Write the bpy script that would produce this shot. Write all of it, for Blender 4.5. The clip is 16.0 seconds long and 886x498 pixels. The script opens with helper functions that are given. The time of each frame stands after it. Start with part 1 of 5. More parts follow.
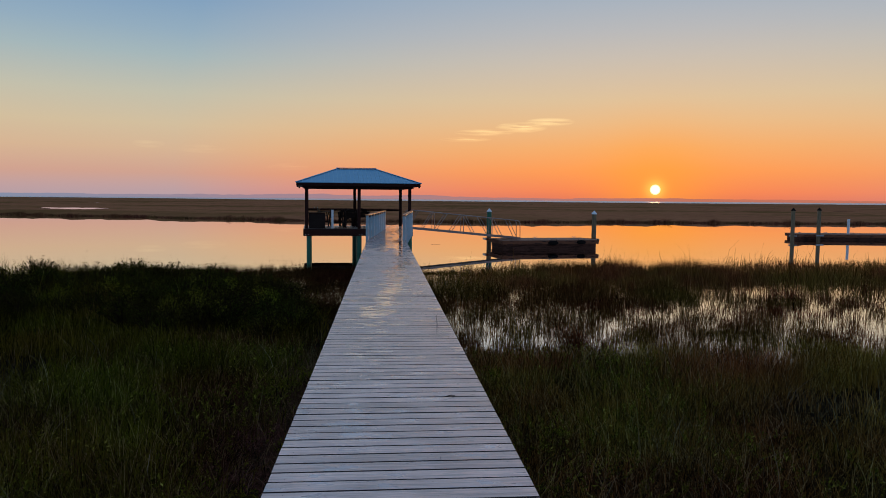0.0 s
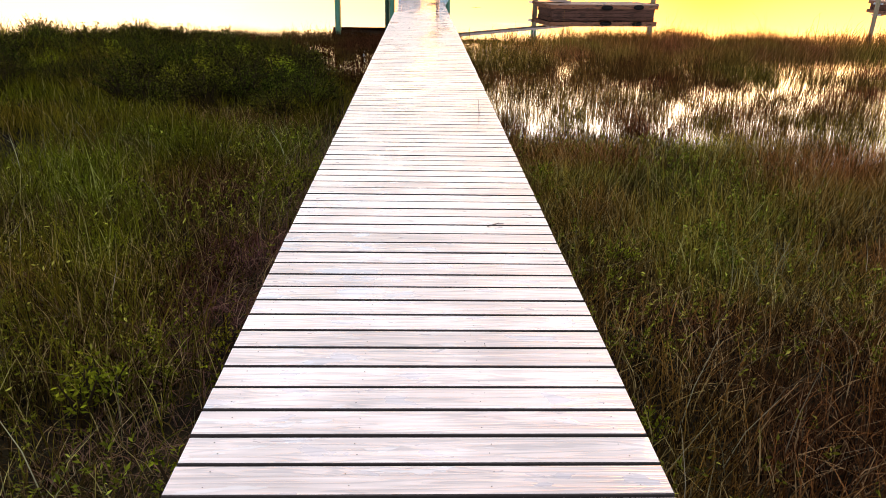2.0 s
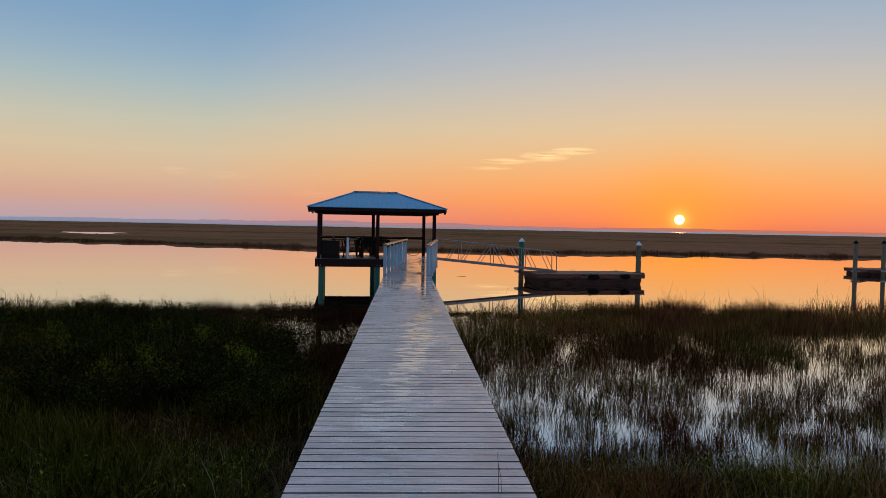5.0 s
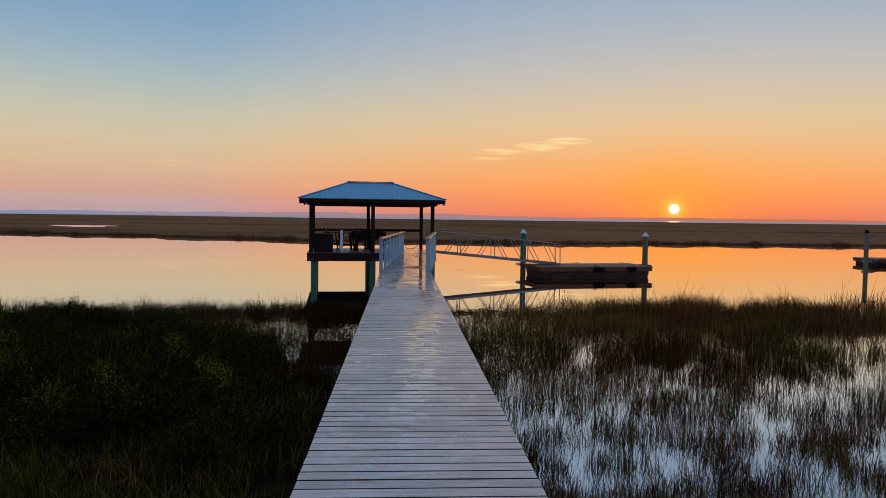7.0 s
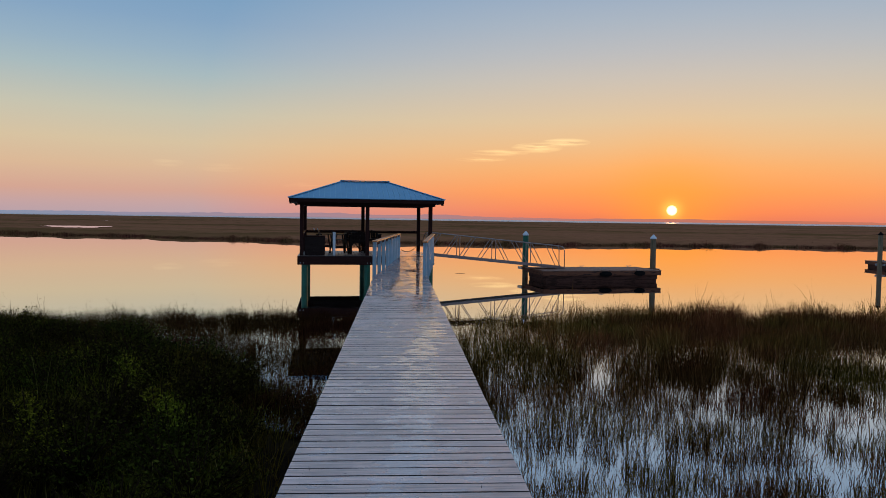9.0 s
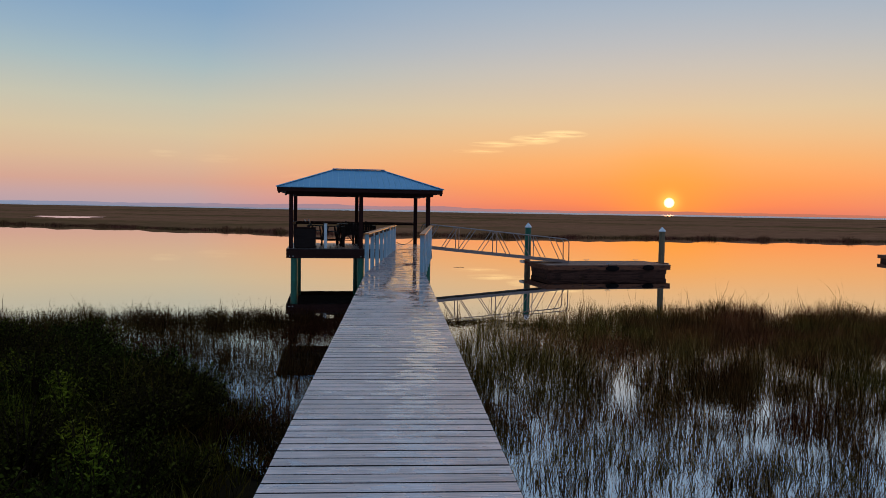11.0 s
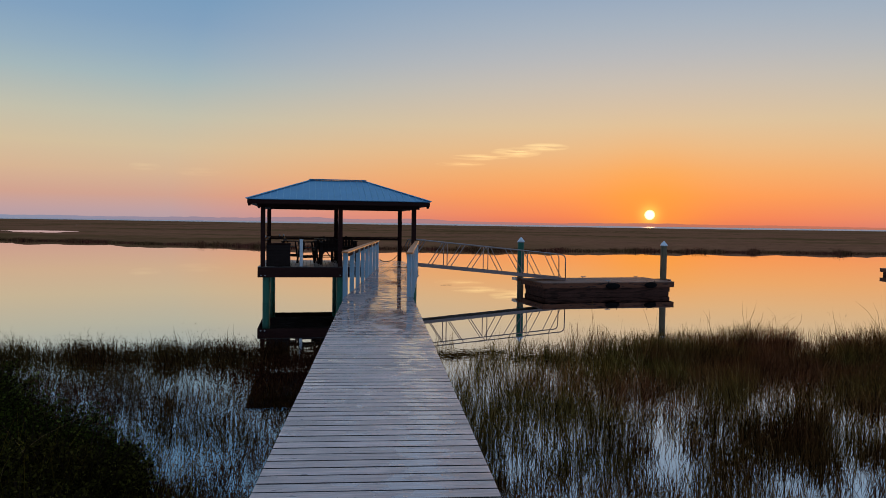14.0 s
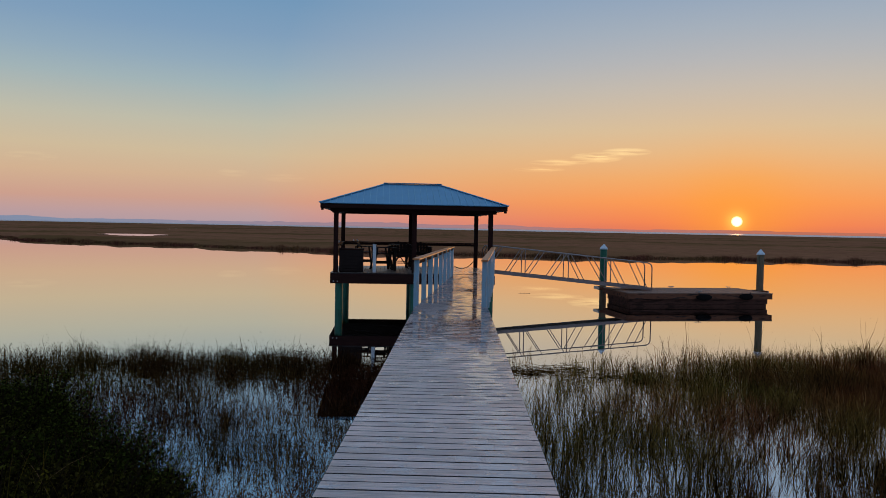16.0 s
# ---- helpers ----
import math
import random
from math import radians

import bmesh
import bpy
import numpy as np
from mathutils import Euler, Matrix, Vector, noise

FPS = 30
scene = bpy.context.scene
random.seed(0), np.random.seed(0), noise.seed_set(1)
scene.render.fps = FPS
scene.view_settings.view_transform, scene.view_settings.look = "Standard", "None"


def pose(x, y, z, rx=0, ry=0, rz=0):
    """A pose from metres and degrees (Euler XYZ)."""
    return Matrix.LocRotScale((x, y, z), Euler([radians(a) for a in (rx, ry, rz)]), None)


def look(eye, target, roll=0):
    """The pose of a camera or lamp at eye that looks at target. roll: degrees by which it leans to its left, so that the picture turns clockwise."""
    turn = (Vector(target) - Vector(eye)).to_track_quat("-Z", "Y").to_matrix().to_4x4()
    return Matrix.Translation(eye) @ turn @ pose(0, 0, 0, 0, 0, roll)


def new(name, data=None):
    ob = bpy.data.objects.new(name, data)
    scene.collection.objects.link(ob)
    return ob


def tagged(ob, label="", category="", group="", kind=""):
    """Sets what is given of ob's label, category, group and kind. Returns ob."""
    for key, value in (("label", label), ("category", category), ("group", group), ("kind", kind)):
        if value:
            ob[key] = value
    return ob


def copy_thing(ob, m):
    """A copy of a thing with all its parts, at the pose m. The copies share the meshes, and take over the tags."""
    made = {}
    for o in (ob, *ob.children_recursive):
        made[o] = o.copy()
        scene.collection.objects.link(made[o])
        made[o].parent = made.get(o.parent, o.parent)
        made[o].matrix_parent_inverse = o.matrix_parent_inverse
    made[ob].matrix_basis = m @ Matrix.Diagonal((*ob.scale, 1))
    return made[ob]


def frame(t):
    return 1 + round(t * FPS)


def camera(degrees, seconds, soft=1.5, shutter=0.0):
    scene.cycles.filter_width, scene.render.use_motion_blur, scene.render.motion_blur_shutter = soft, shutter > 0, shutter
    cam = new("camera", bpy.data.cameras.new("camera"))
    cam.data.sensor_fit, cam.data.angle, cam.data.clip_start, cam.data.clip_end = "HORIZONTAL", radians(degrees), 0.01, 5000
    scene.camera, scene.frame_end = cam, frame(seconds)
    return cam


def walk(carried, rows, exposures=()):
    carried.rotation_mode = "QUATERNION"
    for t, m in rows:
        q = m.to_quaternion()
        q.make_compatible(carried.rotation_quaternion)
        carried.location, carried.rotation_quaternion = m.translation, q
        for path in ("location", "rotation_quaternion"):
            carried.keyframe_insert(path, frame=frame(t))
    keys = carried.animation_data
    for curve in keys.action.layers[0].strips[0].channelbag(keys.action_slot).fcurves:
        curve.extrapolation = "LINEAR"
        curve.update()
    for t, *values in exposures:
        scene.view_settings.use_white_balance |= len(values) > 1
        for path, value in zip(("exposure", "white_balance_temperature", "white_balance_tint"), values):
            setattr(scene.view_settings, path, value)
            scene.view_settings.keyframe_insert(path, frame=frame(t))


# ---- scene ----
cam = camera(63.4, 16.0, soft=0.5)
PATH = [
    (0, (-0.098, -3.053, 1.626), (0.066, -1.064, 1.487), 0.5),
    (0.5, (-0.061, -2.635, 1.58), (0.064, -0.673, 1.214), 0.4),
    (0.7, (-0.057, -2.455, 1.536), (0.055, -0.533, 0.994), -0.1),
    (1, (-0.078, -2.16, 1.449), (0.025, -0.31, 0.695), -0.7),
    (1.5, (-0.034, -1.697, 1.431), (0.05, 0.096, 0.55), -0.0),
    (2, (-0.011, -1.252, 1.478), (0.055, 0.598, 0.722), 1.2),
    (2.2, (-0.013, -1.057, 1.504), (0.046, 0.835, 0.86), 0.7),
    (2.3, (-0.009, -0.965, 1.516), (0.05, 0.948, 0.936), 0.2),
    (2.5, (0.001, -0.818, 1.578), (0.066, 1.135, 1.149), 0.2),
    (3, (0.034, -0.459, 1.663), (0.107, 1.533, 1.502), 0.3),
    (3.5, (-0.027, -0.055, 1.661), (0.042, 1.942, 1.575), 0.5),
    (4, (-0.043, 0.376, 1.619), (0.035, 2.374, 1.558), 0.9),
    (6.5, (-0.082, 2.459, 1.609), (0.041, 4.454, 1.529), 0.7),
    (7, (-0.12, 2.918, 1.651), (-0.005, 4.912, 1.563), 0.7),
    (7.5, (-0.104, 3.369, 1.637), (-0.001, 5.364, 1.55), 0.4),
    (8, (-0.075, 3.797, 1.659), (0.025, 5.793, 1.574), 0.5),
    (8.5, (-0.081, 4.249, 1.66), (0.027, 6.245, 1.577), 0.6),
    (9, (-0.046, 4.697, 1.655), (0.075, 6.691, 1.57), 0.8),
    (11.5, (0.022, 6.953, 1.623), (0.156, 8.946, 1.513), 1.1),
    (12, (0.007, 7.412, 1.655), (0.167, 9.403, 1.548), 1.3),
    (12.5, (0.003, 7.869, 1.654), (0.181, 9.859, 1.555), 1.4),
    (13, (-0.003, 8.262, 1.651), (0.18, 10.252, 1.561), 1.1),
    (13.5, (-0.014, 8.664, 1.661), (0.162, 10.655, 1.581), 0.9),
    (14, (0.001, 9.028, 1.663), (0.178, 11.019, 1.591), 0.8),
    (14.5, (0.035, 9.3, 1.669), (0.219, 11.29, 1.601), 0.9),
    (15, (0.037, 9.603, 1.652), (0.208, 11.595, 1.588), 0.9),
    (15.5, (0.081, 9.88, 1.628), (0.192, 11.876, 1.567), 1.0),
    (16, (0.092, 10.153, 1.656), (0.053, 12.152, 1.596), 1.1),
]
walk(cam, [(t, look(eye, target, roll)) for t, eye, target, roll in PATH],
     exposures=[(0, 0.0, 6500, 10), (0.5, 0.25, 6500, 10), (0.8, 0.65, 6900, 11), (1.0, 1.1, 7600, 13), (1.5, 1.88, 9000, 15), (2.0, 2.38, 9900, 18),
                (2.3, 2.3, 9300, 19), (2.5, 2.1, 8400, 19), (3.0, 1.03, 7100, 17), (3.5, 0.35, 6600, 10), (4.0, 0.12, 6500, 10), (6.3, 0.05, 6500, 10), (9.0, 0.07, 6500, 10), (12.0, 0.08, 6500, 10), (14.0, 0.0, 6500, 10), (15.0, -0.03, 6500, 10), (16.0, -0.06, 6500, 10)])

# ---- light ----
SUN_AZ, SUN_EL = radians(21.1), radians(0.85)
SUN_WAY = Vector((math.sin(SUN_AZ) * math.cos(SUN_EL), math.cos(SUN_AZ) * math.cos(SUN_EL), math.sin(SUN_EL)))


def srgb(r, g, b):
    return tuple(((c / 255 + 0.055) / 1.055) ** 2.4 if c > 10 else c / 255 / 12.92 for c in (r, g, b)) + (1.0,)


def build_world():
    world = bpy.data.worlds.new("dawn_sky")
    scene.world = world
    world.use_nodes = True
    nt = world.node_tree
    nt.nodes.clear()
    N, L = nt.nodes.new, nt.links.new
    out, bg = N("ShaderNodeOutputWorld"), N("ShaderNodeBackground")
    tex = N("ShaderNodeTexCoord")
    sep = N("ShaderNodeSeparateXYZ")
    L(tex.outputs["Generated"], sep.inputs[0])

    def ramp(stops, src):
        r = N("ShaderNodeValToRGB")
        while len(r.color_ramp.elements) > 1:
            r.color_ramp.elements.remove(r.color_ramp.elements[0])
        r.color_ramp.elements[0].position, r.color_ramp.elements[0].color = stops[0]
        for p, c in stops[1:]:
            e = r.color_ramp.elements.new(p)
            e.color = c
        L(src, r.inputs[0])
        return r.outputs[0]

    def mathn(op, a, b=0.0, clamp=False):
        m = N("ShaderNodeMath")
        m.operation, m.use_clamp = op, clamp
        for i, v in enumerate((a, b)):
            if isinstance(v, (int, float)):
                m.inputs[i].default_value = v
            else:
                L(v, m.inputs[i])
        return m.outputs[0]

    z = sep.outputs[2]
    away = ramp([(0.0, srgb(180, 158, 166)), (0.014, srgb(192, 160, 160)), (0.032, srgb(208, 162, 144)), (0.063, srgb(214, 180, 148)), (0.094, srgb(210, 190, 158)),
                 (0.133, srgb(194, 191, 172)), (0.18, srgb(164, 182, 186)), (0.21, srgb(147, 172, 190)), (0.247, srgb(130, 161, 190)), (0.29, srgb(116, 154, 188)),
                 (0.6, srgb(122, 152, 186)), (1.0, srgb(124, 152, 186))], z)
    near = ramp([(0.0, srgb(226, 118, 88)), (0.012, srgb(243, 131, 82)), (0.04, srgb(251, 154, 84)), (0.071, srgb(244, 172, 106)), (0.103, srgb(233, 186, 134)),
                 (0.134, srgb(222, 193, 154)), (0.188, srgb(202, 190, 176)), (0.22, srgb(188, 186, 185)), (0.257, srgb(173, 181, 190)), (0.30, srgb(156, 172, 192)),
                 (0.6, srgb(130, 156, 188)), (1.0, srgb(124, 152, 186))], z)
    dot = N("ShaderNodeVectorMath")
    dot.operation = "DOT_PRODUCT"
    L(tex.outputs["Generated"], dot.inputs[0])
    dot.inputs[1].default_value = SUN_WAY
    d = dot.outputs["Value"]
    # how near the azimuth of the sun: wide smooth blend
    m = N("ShaderNodeMapRange")
    m.inputs["From Min"].default_value, m.inputs["From Max"].default_value = 0.80, 1.0
    L(d, m.inputs["Value"])
    west = ramp([(0.0, srgb(92, 104, 128)), (0.08, srgb(112, 120, 146)), (0.2, srgb(118, 136, 166)), (0.4, srgb(116, 146, 182)), (1.0, srgb(124, 152, 186))], z)
    mw = N("ShaderNodeMapRange")
    mw.interpolation_type = "SMOOTHSTEP"
    mw.inputs["From Min"].default_value, mw.inputs["From Max"].default_value = -0.1, 0.52
    L(d, mw.inputs["Value"])
    side = N("ShaderNodeMix")
    side.data_type = "RGBA"
    L(mw.outputs[0], side.inputs["Factor"])
    L(west, side.inputs["A"])
    L(away, side.inputs["B"])
    mix = N("ShaderNodeMix")
    mix.data_type = "RGBA"
    L(m.outputs[0], mix.inputs["Factor"])
    L(side.outputs["Result"], mix.inputs["A"])
    L(near, mix.inputs["B"])
    # a few thin streaks of cloud, low in the dawn sky
    mp, cn = N("ShaderNodeMapping"), N("ShaderNodeTexNoise")
    mp.inputs["Scale"].default_value = (16.0, 16.0, 190.0)
    mp.inputs["Rotation"].default_value = (0, radians(-9), 0)
    L(tex.outputs["Generated"], mp.inputs[0])
    L(mp.outputs[0], cn.inputs["Vector"])
    cn.inputs["Scale"].default_value, cn.inputs["Detail"].default_value = 1.6, 6

    def cloud(az, el, wide, high):
        """Where a streak may be: an ellipse in the sky."""
        c = (math.sin(radians(az)) * math.cos(radians(el)), math.cos(radians(az)) * math.cos(radians(el)), math.sin(radians(el)))
        sub = N("ShaderNodeVectorMath")
        sub.operation = "SUBTRACT"
        L(tex.outputs["Generated"], sub.inputs[0])
        sub.inputs[1].default_value = c
        sc = N("ShaderNodeVectorMath")
        sc.operation = "MULTIPLY"
        L(sub.outputs[0], sc.inputs[0])
        sc.inputs[1].default_value = (1 / wide, 1 / wide, 1 / high)
        ln = N("ShaderNodeVectorMath")
        ln.operation = "LENGTH"
        L(sc.outputs[0], ln.inputs[0])
        return mathn("SUBTRACT", 1.0, ln.outputs["Value"], True)

    where = mathn("ADD", cloud(10.8, 5.65, 0.036, 0.0075), cloud(13.0, 6.05, 0.034, 0.006))
    where = mathn("ADD", where, mathn("MULTIPLY", cloud(7.9, 5.25, 0.042, 0.0045), 0.8))
    where = mathn("ADD", where, mathn("MULTIPLY", cloud(6.4, 4.7, 0.036, 0.0035), 0.7))
    for az, el, wd, hi in ((-17.5, 3.9, 0.02, 0.006), (-13.8, 3.6, 0.03, 0.006), (-7.5, 2.4, 0.03, 0.005), (-31, 4.4, 0.03, 0.006)):
        where = mathn("ADD", where, mathn("MULTIPLY", cloud(az, el, wd, hi), 0.05))
    streak = N("ShaderNodeMapRange")
    streak.inputs["From Min"].default_value, streak.inputs["From Max"].default_value = 0.36, 0.60
    L(cn.outputs[0], streak.inputs["Value"])
    cloudy = mathn("MULTIPLY", mathn("POWER", where, 0.6), streak.outputs[0], True)
    # glow round the sun and its disc
    glow = mathn("POWER", mathn("MAXIMUM", d, 0.0), 380.0)
    glow2 = mathn("POWER", mathn("MAXIMUM", d, 0.0), 15000.0)
    disc = N("ShaderNodeMapRange")
    disc.inputs["From Min"].default_value, disc.inputs["From Max"].default_value = math.cos(radians(0.41)), math.cos(radians(0.19))
    L(d, disc.inputs["Value"])

    def add(base, fac, col, k):
        a = N("ShaderNodeMix")
        a.data_type, a.blend_type = "RGBA", "ADD"
        L(mathn("MULTIPLY", fac, k), a.inputs["Factor"])
        a.clamp_factor = False
        L(base, a.inputs["A"])
        a.inputs["B"].default_value = col
        return a.outputs["Result"]

    col = add(mix.outputs["Result"], cloudy, (0.34, 0.30, 0.12, 1), 1.0)
    gold = N("ShaderNodeMix")
    gold.data_type = "RGBA"
    L(mathn("MULTIPLY", glow, 0.55), gold.inputs["Factor"])
    L(col, gold.inputs["A"])
    gold.inputs["B"].default_value = (1.0, 0.36, 0.03, 1)
    col = add(gold.outputs["Result"], glow2, (1.0, 0.62, 0.10, 1), 0.55)
    col = add(col, disc.outputs[0], (1.0, 0.86, 0.60, 1), 2.4)
    sky = N("ShaderNodeTexSky")
    sky.sky_type, sky.sun_disc, sky.sun_elevation, sky.sun_rotation = "NISHITA", False, SUN_EL, SUN_AZ
    a = N("ShaderNodeMix")
    a.data_type, a.blend_type = "RGBA", "ADD"
    a.inputs["Factor"].default_value = 0.003
    L(col, a.inputs["A"])
    L(sky.outputs[0], a.inputs["B"])
    L(a.outputs["Result"], bg.inputs[0])
    L(bg.outputs[0], out.inputs[0])


build_world()
lamp = bpy.data.lights.new("sun", "SUN")
lamp.energy, lamp.angle, lamp.color = 0.3, radians(0.6), (1.0, 0.45, 0.16)
sun_ob = new("sun", lamp)
sun_ob.matrix_world = look(SUN_WAY * 100, (0, 0, 0))


# ---- materials ----
def material(name, color, rough=0.6, metal=0.0, vary=0.25, scale=6.0, stretch=(1, 1, 1), bump=0.2, bump_scale=60.0, bump_dist=0.002,
             island=0.0, spec=0.5, second=None, second_amount=0.0, rough_vary=0.0, coords="Object", per_object=0.0):
    """Base colour with two scales of variation, relief, and a second colour in blotches."""
    mat = bpy.data.materials.new(name)
    mat.use_nodes = True
    nt = mat.node_tree
    N, L = nt.nodes.new, nt.links.new
    b = nt.nodes["Principled BSDF"]
    b.inputs["Metallic"].default_value = metal
    b.inputs["Roughness"].default_value = rough
    b.inputs["Specular IOR Level"].default_value = spec
    tc = N("ShaderNodeTexCoord")
    mp = N("ShaderNodeMapping")
    mp.inputs["Scale"].default_value = stretch
    src = N("ShaderNodeNewGeometry").outputs["Position"] if coords == "Position" else tc.outputs[coords]
    L(src, mp.inputs[0])
    n1, n2 = N("ShaderNodeTexNoise"), N("ShaderNodeTexNoise")
    n1.inputs["Scale"].default_value, n1.inputs["Detail"].default_value = scale, 4
    n2.inputs["Scale"].default_value, n2.inputs["Detail"].default_value = bump_scale, 3
    L(mp.outputs[0], n1.inputs["Vector"])
    L(mp.outputs[0], n2.inputs["Vector"])
    hsv = N("ShaderNodeHueSaturation")
    hsv.inputs["Color"].default_value = (*color[:3], 1)
    base = hsv.outputs[0]
    mr = N("ShaderNodeMapRange")
    mr.inputs["To Min"].default_value, mr.inputs["To Max"].default_value = 1 - vary, 1 + vary
    mr.inputs["From Min"].default_value, mr.inputs["From Max"].default_value = 0.3, 0.7
    add = N("ShaderNodeMath")
    add.operation = "MULTIPLY_ADD"
    add.inputs[1].default_value, add.inputs[2].default_value = 0.6, 0.0
    L(n1.outputs[0], add.inputs[0])
    add2 = N("ShaderNodeMath")
    add2.operation = "MULTIPLY_ADD"
    add2.inputs[1].default_value = 0.4
    L(n2.outputs[0], add2.inputs[0])
    L(add.outputs[0], add2.inputs[2])
    L(add2.outputs[0], mr.inputs["Value"])
    L(mr.outputs[0], hsv.inputs["Value"])
    rnd = None
    if island:
        rnd = N("ShaderNodeNewGeometry").outputs["Random Per Island"]
    elif per_object:
        rnd = N("ShaderNodeObjectInfo").outputs["Random"]
    if second is not None:
        mix = N("ShaderNodeMix")
        mix.data_type = "RGBA"
        L(base, mix.inputs["A"])
        mix.inputs["B"].default_value = (*second[:3], 1)
        m2 = N("ShaderNodeMapRange")
        m2.inputs["From Min"].default_value, m2.inputs["From Max"].default_value = 0.62 - second_amount * 0.4, 0.72 - second_amount * 0.3
        L(n1.outputs[0], m2.inputs["Value"])
        L(m2.outputs[0], mix.inputs["Factor"])
        base = mix.outputs["Result"]
    if rnd is not None:
        h2 = N("ShaderNodeHueSaturation")
        m3 = N("ShaderNodeMapRange")
        k = island or per_object
        m3.inputs["To Min"].default_value, m3.inputs["To Max"].default_value = 1 - k, 1 + k
        L(rnd, m3.inputs["Value"])
        L(m3.outputs[0], h2.inputs["Value"])
        L(base, h2.inputs["Color"])
        base = h2.outputs[0]
    L(base, b.inputs["Base Color"])
    if rough_vary:
        m4 = N("ShaderNodeMapRange")
        m4.inputs["From Min"].default_value, m4.inputs["From Max"].default_value = 0.35, 0.65
        m4.inputs["To Min"].default_value, m4.inputs["To Max"].default_value = max(0.03, rough - rough_vary), min(1, rough + rough_vary)
        L(n1.outputs[0], m4.inputs["Value"])
        L(m4.outputs[0], b.inputs["Roughness"])
    if bump:
        bp = N("ShaderNodeBump")
        bp.inputs["Strength"].default_value, bp.inputs["Distance"].default_value = bump, bump_dist
        L(n2.outputs[0], bp.inputs["Height"])
        L(bp.outputs[0], b.inputs["Normal"])
    return mat


def wet_board_material():
    """Weathered painted planks: long grain, dew, and smooth wet patches and drips."""
    mat = bpy.data.materials.new("wet_planks")
    mat.use_nodes = True
    nt = mat.node_tree
    N, L = nt.nodes.new, nt.links.new
    b = nt.nodes["Principled BSDF"]
    geo, info = N("ShaderNodeNewGeometry"), N("ShaderNodeObjectInfo")
    off = N("ShaderNodeCombineXYZ")
    k = N("ShaderNodeMath")
    k.operation, k.inputs[1].default_value = "MULTIPLY", 37.0
    L(info.outputs["Random"], k.inputs[0])
    L(k.outputs[0], off.inputs[0])
    L(k.outputs[0], off.inputs[2])
    shift = N("ShaderNodeVectorMath")
    L(geo.outputs["Position"], shift.inputs[0])
    L(off.outputs[0], shift.inputs[1])

    def nz(scale, stretch, detail=4, src=shift.outputs[0], dist=0.0):
        mp, n = N("ShaderNodeMapping"), N("ShaderNodeTexNoise")
        mp.inputs["Scale"].default_value = stretch
        L(src, mp.inputs[0])
        L(mp.outputs[0], n.inputs["Vector"])
        n.inputs["Scale"].default_value, n.inputs["Detail"].default_value, n.inputs["Distortion"].default_value = scale, detail, dist
        return n.outputs[0]

    def mrange(v, a, b_, c, d, smooth=True):
        m = N("ShaderNodeMapRange")
        m.interpolation_type = "SMOOTHSTEP" if smooth else "LINEAR"
        for key, x in zip(("From Min", "From Max", "To Min", "To Max"), (a, b_, c, d)):
            m.inputs[key].default_value = x
        L(v, m.inputs["Value"])
        return m.outputs[0]

    grain = nz(26.0, (0.07, 1.7, 1.0), 7, dist=0.5)
    # pressed wood figure: rings cut at a slant, as contour lines of a drawn-out noise
    figure = nz(2.6, (0.30, 5.0, 1.0), 3, dist=0.25)
    turns, ring = N("ShaderNodeMath"), N("ShaderNodeMath")
    turns.operation, turns.inputs[1].default_value = "MULTIPLY", 62.0
    L(figure, turns.inputs[0])
    ring.operation = "SINE"
    L(turns.outputs[0], ring.inputs[0])
    fine = mrange(ring.outputs[0], -0.2, 0.9, 0.0, 0.75)
    blotch = nz(2.3, (1, 1, 1), 3, geo.outputs["Position"])
    drops = nz(7.0, (0.55, 1.5, 1), 3, shift.outputs[0], 0.5)
    wander = nz(0.16, (0.0, 1.0, 0.0), 2, geo.outputs["Position"])
    wide = nz(0.55, (1.0, 0.6, 1), 3, geo.outputs["Position"], 0.5)
    sep = N("ShaderNodeSeparateXYZ")
    L(geo.outputs["Position"], sep.inputs[0])
    damp = N("ShaderNodeMath")
    damp.operation = "ADD"
    L(wide, damp.inputs[0])
    L(mrange(sep.outputs[1], 15.0, 26.0, 0.0, 0.22), damp.inputs[1])
    pool = mrange(damp.outputs[0], 0.59, 0.63, 0, 1)
    # a shallow hollow wanders along the middle of the boards, where most of the water stands
    mid = N("ShaderNodeMath")
    mid.operation, mid.inputs[1].default_value = "MULTIPLY_ADD", 0.55
    L(wander, mid.inputs[0])
    L(mrange(sep.outputs[1], 6.0, 15.5, -0.55, 0.14, False), mid.inputs[2])
    gap_ = N("ShaderNodeMath")
    gap_.operation = "SUBTRACT"
    L(sep.outputs[0], gap_.inputs[0])
    L(mid.outputs[0], gap_.inputs[1])
    near = N("ShaderNodeMath")
    near.operation = "ABSOLUTE"
    L(gap_.outputs[0], near.inputs[0])
    hollow = mrange(near.outputs[0], 0.06, 0.34, 0.16, 0.0)
    grow = N("ShaderNodeMath")
    grow.operation = "MULTIPLY"
    L(hollow, grow.inputs[0])
    late = N("ShaderNodeMath")
    late.operation = "ADD"
    L(mrange(sep.outputs[1], 3.0, 9.0, 0.3, 1.0), late.inputs[0])
    L(mrange(sep.outputs[1], 17.0, 23.0, 0.0, 0.45), late.inputs[1])
    L(late.outputs[0], grow.inputs[1])
    fill = N("ShaderNodeMath")
    fill.operation = "ADD"
    L(drops, fill.inputs[0])
    L(grow.outputs[0], fill.inputs[1])
    wet = mrange(fill.outputs[0], 0.63, 0.65, 0, 1)
    mx = N("ShaderNodeMath")
    mx.operation = "MAXIMUM"
    L(wet, mx.inputs[0])
    mul = N("ShaderNodeMath")
